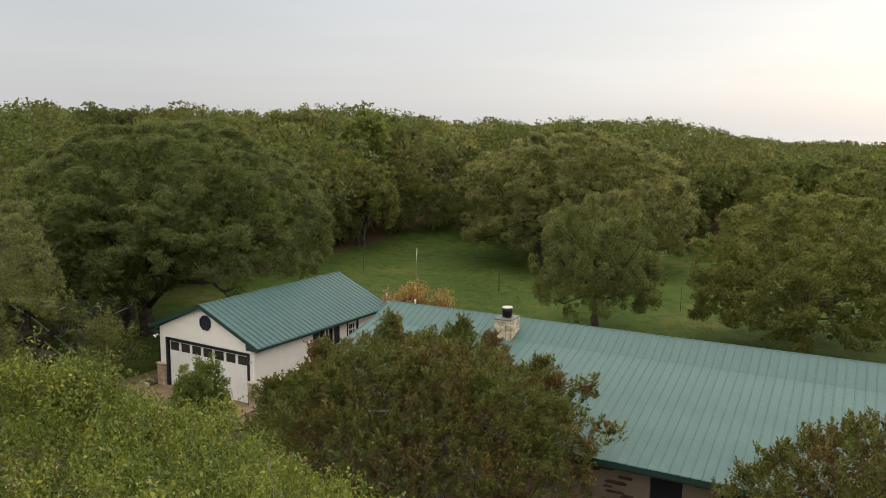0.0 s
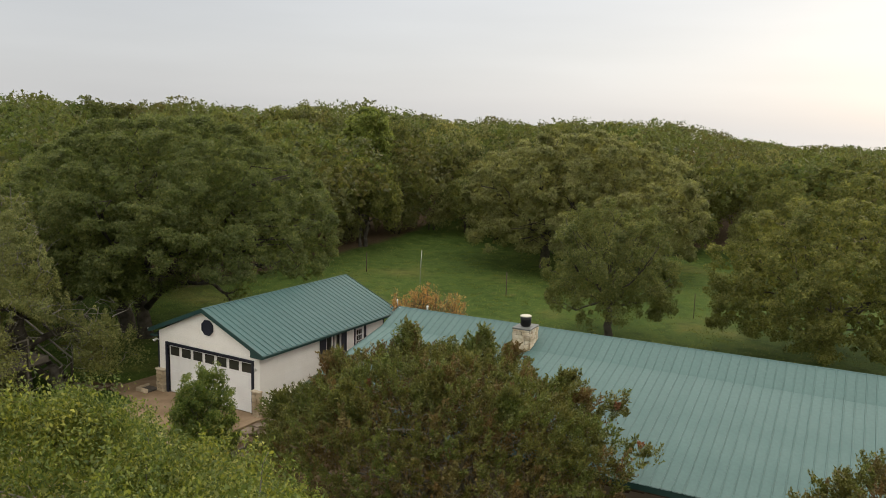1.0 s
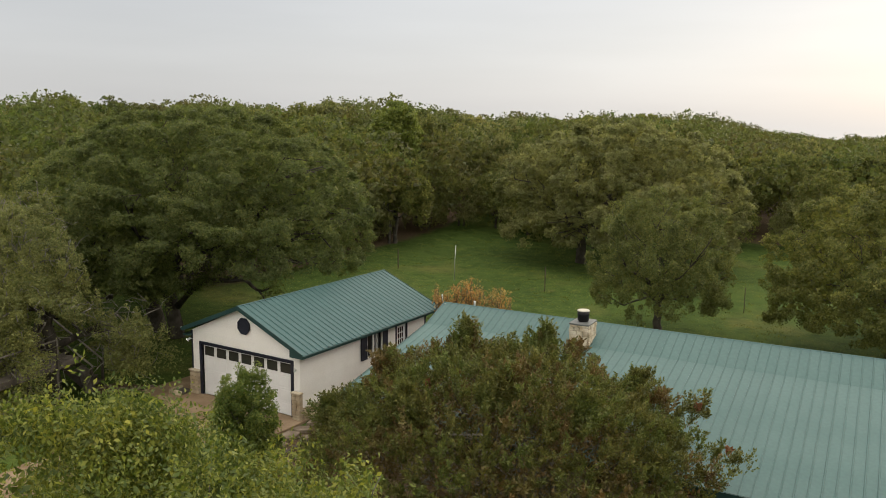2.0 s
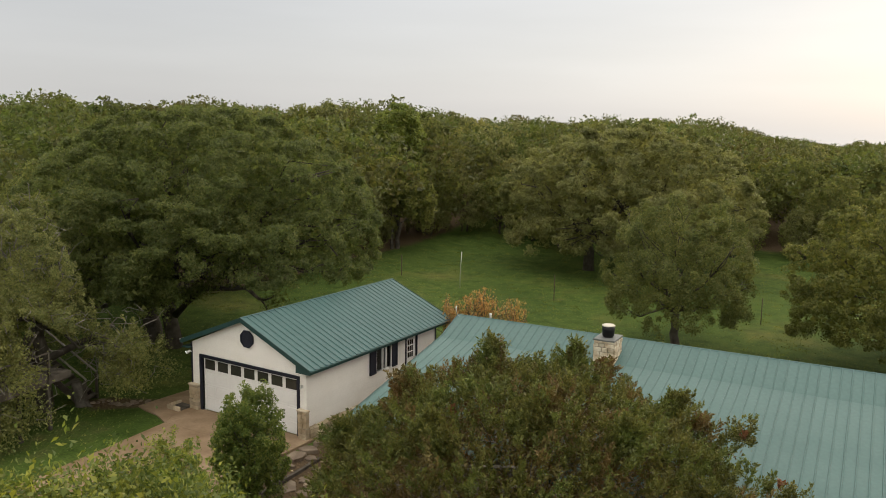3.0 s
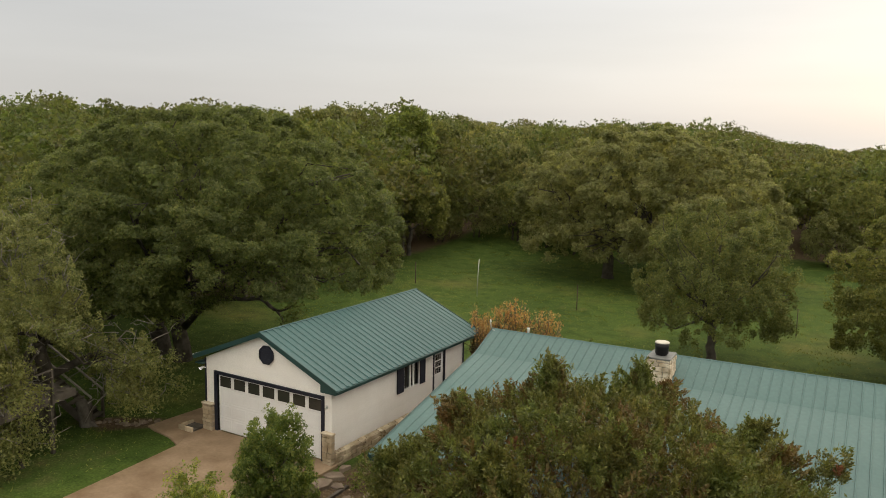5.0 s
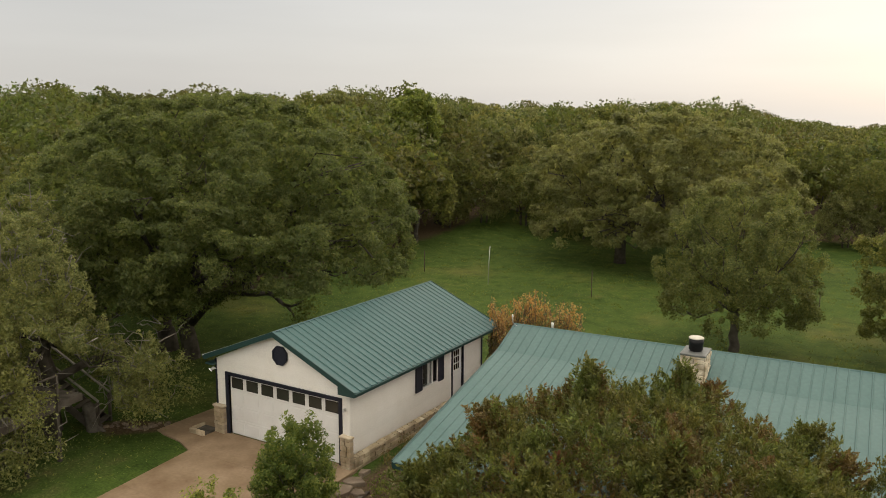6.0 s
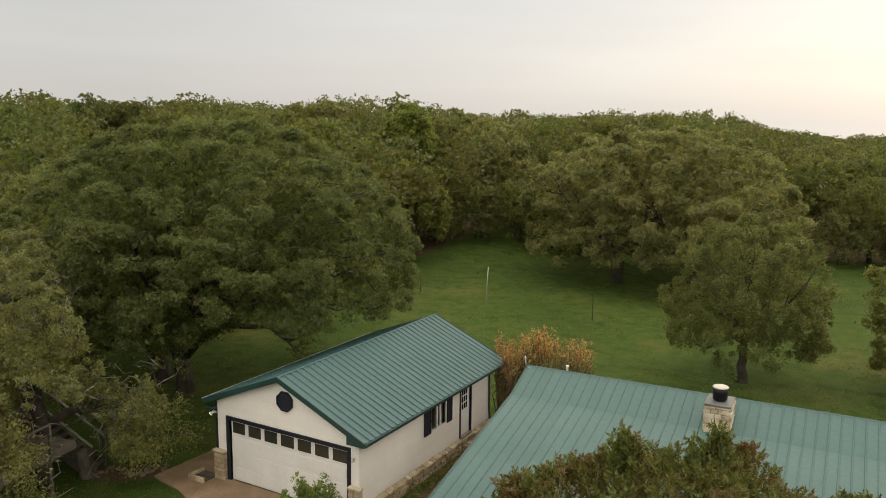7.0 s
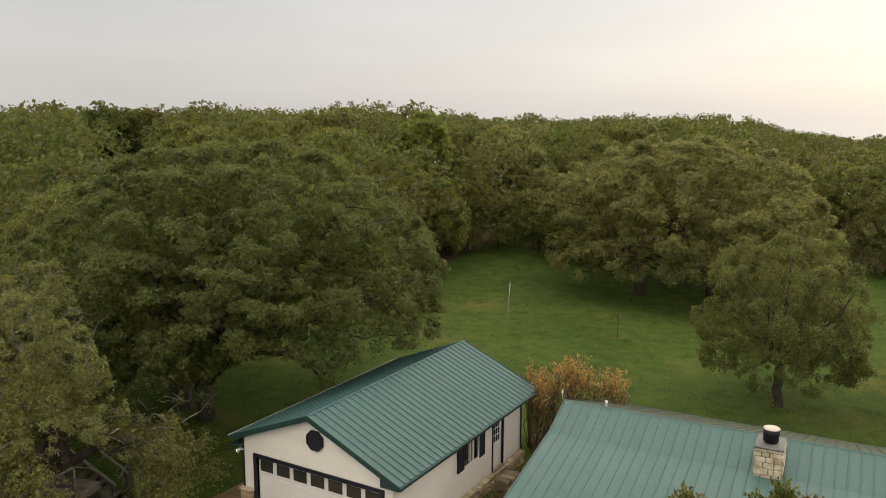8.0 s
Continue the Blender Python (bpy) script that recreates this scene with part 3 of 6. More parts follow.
# lapped boards
z = 0.98
while z < 3.75:
    zt = z + BOARD
    for lo, hi in (((XL, DL - 0.13), (DR + 0.13, XR)) if z < DT + 0.02 else ((XL, XR),)):
        a0, a1, b0, b1 = lo, hi, lo, hi
        for zz, side in ((z, 0), (zt, 1)):
            half = (RZ - 0.12 - zz) / SL
            if side == 0:
                a0, a1 = max(a0, RX - half), min(a1, RX + half)
            else:
                b0, b1 = max(b0, RX - half), min(b1, RX + half)
        if b1 - b0 > 0.05:
            z0 = z if not (z < DT + 0.02 and zt > DT + 0.02) else z
            part("siding_board", board_mesh(a0, a1, b0, b1, z0, zt - 0.002, "x"), SIDING, front)
    z = zt
side = garage.children[1]
z = 0.46
while z + BOARD < TOPR + 0.02:
    zt = min(z + BOARD, TOPR)
    runs = [(0.0, WY0 - 0.06), (WY1 + 0.06, PY0 - 0.07), (PY1 + 0.07, YB)] if WZ0 - 0.16 < z < WZ1 else [(0.0, PY0 - 0.07), (PY1 + 0.07, YB)]
    for a, b in runs:
        part("siding_board", board_mesh(a, b, a, b, z, zt - 0.002, "y"), SIDING, side)
    z = zt
# corner boards and the dark trims
part("corner_board", boxed(XR - 0.10, XR + 0.035, -0.038, 0.10, 0.46, TOPR - 0.02), SIDING, garage)
part("corner_trim", boxed(XL - 0.035, XL + 0.03, -0.040, 0.10, 0.95, roof_under(XL) - 0.02), NAVY, garage, "dark navy corner trim")

# car door: frame, four sections, seven panes
cardoor = part("garage_door", boxed(DL + 0.002, DR - 0.002, 0.095, 0.135, 0.0, DT), DOORWHITE, garage, "white sectional garage door")
tr = bmesh.new()
box(tr, DL - 0.13, DL, -0.045, 0.09, 0.0, DT + 0.12)
box(tr, DR, DR + 0.13, -0.045, 0.09, 0.0, DT + 0.12)
box(tr, DL, DR, -0.045, 0.09, DT, DT + 0.12)
part("door_trim", tr, NAVY, garage, "dark navy door surround")
SEC, COLW = DT / 4, (DR - DL) / 7
for i in range(4):
    part("section", boxed(DL + 0.004, DR - 0.004, 0.075, 0.095, i * SEC + 0.006, (i + 1) * SEC - 0.006, 0.004), DOORWHITE, cardoor)
for i in range(4):
    for j in range(7):
        xa, xb = DL + j * COLW + 0.09, DL + (j + 1) * COLW - 0.09
        za, zb = i * SEC + 0.10, (i + 1) * SEC - 0.09
        if i < 3:
            part("raised_panel", boxed(xa, xb, 0.064, 0.077, za, zb, 0.010), DOORWHITE, cardoor)
        else:
            fr = bmesh.new()
            xa, xb, za, zb = xa - 0.015, xb + 0.015, za - 0.03, zb + 0.02
            box(fr, xa - 0.02, xb + 0.02, 0.062, 0.078, zb, zb + 0.02)
            box(fr, xa - 0.02, xb + 0.02, 0.062, 0.078, za - 0.02, za)
            box(fr, xa - 0.02, xa, 0.062, 0.078, za, zb)
            box(fr, xb, xb + 0.02, 0.062, 0.078, za, zb)
            part("pane_frame", fr, DOORWHITE, cardoor)
            part("pane", boxed(xa, xb, 0.068, 0.0755, za, zb), SMOKED, cardoor, "dark tinted glass")

# octagonal gable vent
VX, VZ, VR = -2.83, 3.24, 0.345
oct_out = [(VX + VR * math.cos(radians(22.5 + 45 * k)), VZ + VR * math.sin(radians(22.5 + 45 * k))) for k in range(8)]
vent = part("gable_vent", prism(oct_out, "y", -0.055, -0.03), NAVY, garage, "dark octagonal louvred gable vent")
ring = bmesh.new()
for k in range(8):
    a0, a1 = radians(22.5 + 45 * k), radians(67.5 + 45 * k)
    pts = [(VX + r * math.cos(a), VZ + r * math.sin(a)) for r, a in ((VR, a0), (VR, a1), (VR - 0.06, a1), (VR - 0.06, a0))]
    tm = bpy.data.meshes.new("t")
    pb = prism(pts, "y", -0.085, -0.055)
    pb.to_mesh(tm)
    pb.free()
    ring.from_mesh(tm)
part("ring", ring, NAVY, vent)
for k in range(7):
    zz = VZ - 0.24 + 0.08 * k
    w = min(VR - 0.06, (VR - 0.06) * 1.414 - abs(zz - VZ)) - 0.01
    part("slat", prism([(-0.075, zz - 0.03), (-0.070, zz - 0.03), (-0.056, zz + 0.03), (-0.061, zz + 0.03)], "x", VX - w, VX + w), NAVY, vent)

# side window with shutters
win = part("window", boxed(XR - 0.06, XR - 0.05, WY0, WY1, WZ0, WZ1), GLASS, garage, "white sliding window with dark shutters")
wfm = bmesh.new()
for y0, y1, z0, z1 in ((WY0 - 0.05, WY1 + 0.05, WZ1, WZ1 + 0.05), (WY0 - 0.05, WY1 + 0.05, WZ0 - 0.06, WZ0), (WY0 - 0.05, WY0, WZ0, WZ1), (WY1, WY1 + 0.05, WZ0, WZ1)):
    box(wfm, XR - 0.09, XR + 0.045, y0, y1, z0, z1)
part("window_frame", wfm, PVC, win)
for yc in ((WY0 + WY1) / 2 - 0.03, (WY0 + WY1) / 2 + 0.20):
    part("sash_bar", boxed(XR - 0.05, XR + 0.01, yc - 0.03, yc + 0.03, WZ0, WZ1), PVC, win)
part("curtain", boxed(XR - 0.115, XR - 0.105, WY0 + 0.62, WY1, WZ0, WZ1), PVC, win, "pale curtain behind the glass")
for y0, y1 in ((WY0 - 0.47, WY0 - 0.055), (WY1 + 0.055, WY1 + 0.42)):
    sh = part("shutter", boxed(XR + 0.03, XR + 0.055, y0, y1, WZ0 - 0.05, WZ1 + 0.06), NAVY, garage, "dark louvred shutter")
    sf = bmesh.new()
    for a, b, c, d in ((y0, y0 + 0.05, WZ0 - 0.05, WZ1 + 0.06), (y1 - 0.05, y1, WZ0 - 0.05, WZ1 + 0.06), (y0 + 0.05, y1 - 0.05, WZ0 - 0.05, WZ0), (y0 + 0.05, y1 - 0.05, WZ1, WZ1 + 0.06)):
        box(sf, XR + 0.055, XR + 0.075, a, b, c, d)
    part("stile", sf, NAVY, sh)
    for k in range(12):
        zz = WZ0 + 0.04 + k * 0.08
        part("slat", prism([(XR + 0.055, zz), (XR + 0.07, zz - 0.03), (XR + 0.073, zz - 0.03), (XR + 0.058, zz + 0.03)], "y", y0 + 0.05, y1 - 0.05), NAVY, sh)

# side door, half glazed
pdoor = part("side_door", boxed(XR - 0.07, XR - 0.03, PY0 + 0.004, PY1 - 0.004, PZ0 + 0.01, PZ1), DOORWHITE, garage, "white half-glazed side door")
ptr = bmesh.new()
for y0, y1, z0, z1 in ((PY0 - 0.07, PY0, PZ0, PZ1 + 0.07), (PY1, PY1 + 0.07, PZ0, PZ1 + 0.07), (PY0, PY1, PZ1, PZ1 + 0.07)):
    box(ptr, XR - 0.08, XR + 0.045, y0, y1, z0, z1)
part("door_trim", ptr, NAVY, garage, "dark navy door surround")
for r in range(3):
    for c in range(3):
        ya = PY0 + 0.175 + c * 0.145
        za = 1.42 + r * 0.27
        part("pane", boxed(XR - 0.032, XR - 0.024, ya, ya + 0.105, za, za + 0.22), GLASS, pdoor)
part("lower_panel", boxed(XR - 0.032, XR - 0.020, PY0 + 0.14, PY1 - 0.14, PZ0 + 0.15, PZ0 + 0.80, 0.008), DOORWHITE, pdoor)
part("door_knob", tubes_mesh("door_knob", [([(XR - 0.03, PY1 - 0.07, 1.38), (XR, PY1 - 0.07, 1.38), (XR + 0.03, PY1 - 0.07, 1.38)], [0.012, 0.016, 0.03])], 8), GALV, pdoor)
part("threshold", boxed(XR - 0.12, XR + 0.10, PY0 - 0.05, PY1 + 0.05, PZ0 - 0.05, PZ0 + 0.008), FLAG, garage)


def rib_sheet(width, length, ribs, rib_w=0.055, rib_h=0.022, thick=0.006):
    """A ribbed metal sheet lying in its plane: x across, y down the slope from 0, z out. Ribs run down the slope."""
    step = width / ribs
    prof = []
    for i in range(ribs):
        a = i * step
        prof += [(a, 0.0), (a + 0.012, rib_h), (a + 0.012 + rib_w * 0.5, rib_h), (a + rib_w, 0.0)]
    prof.append((width - 0.001, 0.0))
    n = len(prof)
    vs = [(px, 0, pz) for px, pz in prof] + [(px, -length, pz) for px, pz in prof]
    vs += [(px, 0, pz - thick) for px, pz in prof] + [(px, -length, pz - thick) for px, pz in prof]
    fs = []
    for i in range(n - 1):
        fs += [(i, n + i, n + i + 1, i + 1), (2 * n + i, 2 * n + i + 1, 3 * n + i + 1, 3 * n + i), (n + i, 3 * n + i, 3 * n + i + 1, n + i + 1)]
    me = bpy.data.meshes.new("roof_sheet")
    me.from_pydata(vs, [], fs)
    return me


def frame_of(origin, along, down):
    """A matrix whose x runs along the ridge, -y down the slope, z out."""
    xa = Vector(along).normalized()
    ya = -Vector(down).normalized()
    za = xa.cross(ya).normalized()
    m = Matrix((xa, ya, za)).transposed().to_4x4()
    m.translation = origin
    return m


EZL = 2.76                              # the far eave sits a little higher
g_roof = part("roof", prism([(EL, EZL - 0.10), (RX, RZ - 0.10), (ER, EZ - 0.10), (ER, EZ - 0.02), (RX, RZ - 0.02), (EL, EZL - 0.02)], "y", YF + 0.02, YE - 0.02), METAL_TRIM, garage, "green ribbed metal roof")
for s in (1, -1):
    ex = ER if s > 0 else EL
    ez = EZ if s > 0 else EZL
    ln = math.hypot(ex - RX, RZ - ez) + 0.03
    n_sh = 11
    wdt = (YE - YF) / n_sh
    me = rib_sheet(wdt, ln, 3, rib_w=0.11, rib_h=0.033)
    me.materials.append(METAL_ROOF_G)
    for i in range(n_sh):
        o = Vector((RX, YF + (i if s > 0 else i + 1) * wdt, RZ))
        ob = new("roof_sheet", me)
        ob.parent = g_roof
        ob.matrix_world = frame_of(o, (0, s, 0), (ex - RX, 0, ez - RZ))
cap = bmesh.new()
for s in (1, -1):
    dx, dz = s * 0.035, -0.035 * SL
    vs = [cap.verts.new(p) for p in ((RX, YF - 0.01, RZ + 0.045), (RX, YE + 0.01, RZ + 0.045), (RX + dx, YE + 0.01, RZ + 0.036 + dz), (RX + dx, YF - 0.01, RZ + 0.036 + dz))]
    cap.faces.new(vs if s < 0 else vs[::-1])
part("ridge_cap", cap, METAL_ROOF_G, g_roof)
for yy in (YF - 0.012, YE - 0.002):
    for ex in (EL, ER):
        d = 1 if ex > RX else -1
        ez = EZ if d > 0 else EZL
        pts = [(RX, RZ + 0.03), (ex + d * 0.01, ez + 0.03), (ex + d * 0.01, ez - 0.15), (RX, RZ - 0.15)]
        part("rake_trim", prism(pts, "y", yy, yy + 0.02), METAL_TRIM, g_roof)
for ex in (EL, ER):
    d = 1 if ex > RX else -1
    ez = EZ if d > 0 else EZL
    part("gutter", prism([(ex + d * 0.004, ez - 0.02), (ex + d * 0.10, ez - 0.02), (ex + d * 0.085, ez - 0.12), (ex + d * 0.004, ez - 0.13)], "y", YF, YE), METAL_TRIM, g_roof)
part("drip_edge", boxed(EL - 0.108, EL - 0.088, YF, YE, EZL - 0.035, EZL + 0.008), GALV, g_roof, "pale metal drip edge")
# boxed eave returns at the front corners
for ex, wx in ((EL, XL), (ER, XR)):
    part("eave_return", boxed(min(ex, wx), max(ex, wx) + (0.02 if ex < 0 else -0.0), YF + 0.03, YE - 0.03, EZ - 0.16, EZ - 0.105), METAL_TRIM, g_roof)
part("return_end", prism([(XR - 0.30, EZ - 0.16), (ER, EZ - 0.16), (ER, EZ - 0.06), (XR - 0.30, EZ + 0.16)], "y", YF + 0.02, -0.045), METAL_TRIM, g_roof)
rod("downpipe", [(XR + 0.06, 8.55, 2.5), (XR + 0.06, 8.55, 0.8), (XR + 0.10, 8.55, 0.45)], 0.032, NAVY, garage, "dark downpipe")


def stone_wall(parent, length, z0, z1, depth, to_world, rng, rows=None, material=None, lo=0.22, hi=0.55):
    """Courses of hewn stones, each a block of its own with recessed joints. to_world(s, d, z) gives the place."""
    zc = z0
    while zc < z1 - 0.03:
        hgt = min(rng.uniform(0.11, 0.19), z1 - zc)
        if z1 - (zc + hgt) < 0.07:
            hgt = z1 - zc
        s = 0.0
        while s < length - 0.01:
            w = min(rng.uniform(lo, hi), length - s)
            if length - (s + w) < 0.12:
                w = length - s
            d = depth + rng.uniform(-0.012, 0.022)
            g = 0.008
            bm = boxed(s + g, s + w - g, 0.0, d, zc + g, zc + hgt - g, 0.012)
            for v in bm.verts:
                v.co = Vector(to_world(v.co.x + rng.uniform(-0.006, 0.006), v.co.y, v.co.z + rng.uniform(-0.006, 0.006)))
            bmesh.ops.recalc_face_normals(bm, faces=bm.faces)
            part("stone", bm, material or STONE, parent)
            s += w
        zc += hgt


rs = random.Random(5)
plinth = part("plinth", boxed(XR + 0.002, XR + 0.12, 0.02, YB, -0.6, 0.36), MORTAR, garage, "cream limestone plinth with a sloping ledge")
stone_wall(plinth, YB, -0.55, 0.36, 0.20, lambda s, d, zz: (XR + d, s, zz), rs)
a = 0.02
while a < YB - 0.05:
    wl_ = min(rs.uniform(0.15, 0.30), YB - a)
    if a + wl_ > PY0 - 0.05 and a < PY1 + 0.05:
        a += wl_
        continue
    o_ = rs.uniform(-0.05, 0.03)
    bm = prism([(XR + 0.03, 0.34), (XR + 0.22 + o_, 0.32), (XR + 0.21 + o_, 0.36), (XR + 0.03, 0.41)], "y", a + 0.012, a + wl_ - 0.012)
    for v in bm.verts:
        v.co += Vector((rs.uniform(-0.014, 0.014), rs.uniform(-0.012, 0.012), rs.uniform(-0.012, 0.014)))
    part("ledge_stone", bm, STONE_WHITE if rs.random() < 0.25 else STONE, plinth)
    a += wl_
for xa, xb, top, nm in ((XL - 0.06, DL - 0.14, 0.96, "pier"), (DR + 0.14, XR + 0.14, 1.02, "pier")):
    pier = part(nm, boxed(xa + 0.02, xb - 0.02, -0.13, -0.002, -0.3, top - 0.02), MORTAR, garage, "cream limestone pier")
    stone_wall(pier, xb - xa, -0.2, top, 0.18, lambda s, d, zz, xa=xa: (xa + s, -d, zz), rs, lo=0.16, hi=0.34)
    part("pier_cap", boxed(xa - 0.03, xb + 0.03, -0.22, 0.0, top, top + 0.06, 0.015), STONE_WHITE, pier)

lamp = thing("security_light", XL - 0.10, -0.02, 2.28, "small white floodlight under the garage eave", "lamp")
part("bracket", boxed(-0.02, 0.12, -0.03, 0.03, -0.02, 0.02, 0.004), PVC, lamp)
part("lamp_head", tubes_mesh("lamp_head", [([(-0.02, 0.0, 0.02), (-0.05, -0.03, -0.02), (-0.10, -0.09, -0.07)], [0.035, 0.055, 0.075])], 10), PVC, lamp)
part("lens", tubes_mesh("lens", [([(-0.098, -0.088, -0.068), (-0.104, -0.095, -0.075)], [0.07, 0.068])], 10), LIT, lamp, "lit white lens")
sensor = thing("wall_fixture", -0.16, -0.045, 1.92, "small grey fixture on the garage front", "fixture")
part("plate", boxed(-0.04, 0.04, -0.012, 0.0, -0.06, 0.06, 0.004), GALV, sensor)
part("spout", tubes_mesh("spout", [([(0, -0.01, 0.0), (0.0, -0.07, 0.01), (0.02, -0.11, -0.04)], [0.025, 0.03, 0.03])], 8), GALV, sensor)

# ---- house ----
HX, HY, HT = 3.25, 5.42, 2.8
HL, H0 = 27.2, -0.2
Z_R, Z_K, Z_E = 3.95, 3.39, 2.07
W_K, W_E = -1.40, -8.02
house = thing("house", HX, HY, 0, "long low house under a faded green metal roof", "house", turn=HT)
HM = pose(HX, HY, 0, 0, 0, HT)


def hpart(name, data, material, parent=None, label=""):
    return part(name, data, material, parent or house, label)


h_roof = hpart("roof", prism([(W_E, Z_E - 0.16), (W_E, Z_E - 0.02), (W_K, Z_K - 0.02), (0, Z_R - 0.02), (7.6, 1.35), (7.6, 1.21), (0, Z_R - 0.16), (W_K, Z_K - 0.16)], "x", H0 + 0.02, HL), METAL_TRIM, None, "faded green ribbed metal roof")
n_sh = 30
wdt = (HL - H0) / n_sh
l1 = math.hypot(W_K, Z_R - Z_K) + 0.06
l2 = math.hypot(W_E - W_K, Z_K - Z_E) + 0.05
l3 = math.hypot(7.6, Z_R - 1.35) + 0.05
for ln, o, dn, sgn in ((l2, (0, W_K, Z_K - 0.012), (0, W_E - W_K, Z_E - Z_K), 1), (l1, (0, 0, Z_R), (0, W_K, Z_K - Z_R), 1), (l3, (0, 0, Z_R), (0, 7.6, 1.35 - Z_R), -1)):
    me = rib_sheet(wdt, ln, 3, rib_w=0.05, rib_h=0.023)
    me.materials.append(METAL_ROOF if sgn > 0 else METAL_WORN)
    for i in range(n_sh):
        ob = new("roof_sheet", me)
        ob.parent = h_roof
        ob.matrix_parent_inverse = Matrix.Identity(4)
        k = i if sgn > 0 else i + 1
        ob.matrix_basis = frame_of(Vector((H0 + k * wdt, o[1], o[2])), (sgn, 0, 0), dn)
cap = bmesh.new()
for s in (1, -1):
    w2 = s * 0.045
    zz = Z_R + 0.012 - 0.045 * (0.342 if s > 0 else 0.407)
    vs = [cap.verts.new(p) for p in ((H0 - 0.02, 0, Z_R + 0.016), (HL, 0, Z_R + 0.016), (HL, w2, zz), (H0 - 0.02, w2, zz))]
    cap.faces.new(vs if s > 0 else vs[::-1])
hpart("ridge_cap", cap, METAL_ROOF, h_roof)
hpart("eave_fascia", boxed(H0, HL, W_E - 0.03, W_E, Z_E - 0.20, Z_E - 0.01), METAL_TRIM, h_roof)
rk = [(W_E - 0.02, Z_E - 0.18), (W_E - 0.02, Z_E + 0.02), (W_K, Z_K + 0.02), (0, Z_R + 0.03), (7.6, 1.38), (7.6, 1.20), (0, Z_R - 0.16), (W_K, Z_K - 0.17)]
hpart("rake_trim", prism(rk, "x", H0 - 0.02, H0 + 0.018), METAL_TRIM, h_roof)

# walls under the roof
FW = -6.9
hw = bmesh.new()
for x0, x1, z0, z1 in ((0.5, 13.4, -0.6, 2.0), (13.4, 14.36, 1.75, 2.0), (14.36, 15.3, -0.6, 2.0), (15.3, 16.6, -0.6, 0.6), (15.3, 16.6, 1.7, 2.0), (16.6, 26.0, -0.6, 2.0)):
    box(hw, x0, x1, FW, FW + 0.16, z0, z1)
hpart("front_wall", hw, TANWALL, None, "tan front wall in the shade of the eave")
hpart("gable_wall", prism([(FW + 0.16, -0.6), (6.6, -0.6), (6.6, 1.35), (0, Z_R - 0.3), (W_K, Z_K - 0.3), (FW + 0.16, 2.0)], "x", 0.5, 0.66), TANWALL)
hpart("gable_wall", prism([(FW + 0.16, -0.6), (6.6, -0.6), (6.6, 1.35), (0, Z_R - 0.3), (W_K, Z_K - 0.3), (FW + 0.16, 2.0)], "x", 25.84, 26.0), TANWALL)
hpart("back_wall", boxed(0.66, 25.84, 6.44, 6.6, -0.6, 1.4), TANWALL)
# the dark colour stands in for the shade inside the opening
hpart("front_door", boxed(13.42, 14.34, FW + 0.08, FW + 0.12, -0.5, 1.74), NAVY, None, "front door, coloured dark to stand in for a shaded opening")
hpart("window_glass", boxed(15.3, 16.6, FW + 0.07, FW + 0.08, 0.6, 1.7), GLASS)
wfm = bmesh.new()
for x0, x1, z0, z1 in ((15.25, 16.65, 1.7, 1.76), (15.25, 16.65, 0.54, 0.6), (15.25, 15.31, 0.6, 1.7), (16.59, 16.65, 0.6, 1.7), (15.92, 15.98, 0.6, 1.7)):
    box(wfm, x0, x1, FW - 0.03, FW + 0.06, z0, z1)
hpart("window_frame", wfm, NAVY)
for xx in (1.0, 5.0, 9.0, 17.6, 21.6, 25.5):
    hpart("porch_post", boxed(xx - 0.08, xx + 0.08, W_E + 0.12, W_E + 0.28, -0.6, Z_E - 0.14, 0.01), WOOD_BROWN)
hpart("porch_beam", boxed(0.2, HL - 0.3, W_E + 0.10, W_E + 0.30, Z_E - 0.30, Z_E - 0.162), WOOD_BROWN)
hpart("porch_floor", boxed(0.4, 26.2, W_E - 0.2, FW, -0.6, -0.28), CONCRETE)

# flat brown stones set in the front wall
fwall = [o for o in house.children if o.name.startswith("front_wall")][0]
for k in range(46):
    u0, z0 = rs.uniform(10.2, 17.6), rs.uniform(-0.3, 1.75)
    w_, h_ = rs.uniform(0.22, 0.75), rs.uniform(0.07, 0.15)
    if u0 + w_ > 13.3 and u0 < 14.5 or u0 + w_ > 15.2 and u0 < 16.7 and z0 + h_ > 0.5:
        continue
    bm = prism([(u0, z0 + h_ * 0.4), (u0 + w_ * 0.12, z0), (u0 + w_ * 0.9, z0 + h_ * 0.1), (u0 + w_, z0 + h_ * 0.6), (u0 + w_ * 0.8, z0 + h_), (u0 + w_ * 0.15, z0 + h_ * 0.9)], "y", FW - 0.03, FW + 0.02)
    part("stone", bm, ROCK_BROWN, fwall)
porch_lamp = thing("porch_light", *(HM @ Vector((13.25, FW - 0.002, 1.62))), "small white porch light beside the front door", "lamp", turn=HT)
part("base", boxed(-0.04, 0.04, -0.02, 0.0, -0.06, 0.06, 0.004), PVC, porch_lamp)
part("globe", tubes_mesh("globe", [([(0, -0.02, 0), (0, -0.05, 0), (0, -0.09, 0), (0, -0.11, 0)], [0.03, 0.055, 0.05, 0.02])], 10), PVC, porch_lamp)

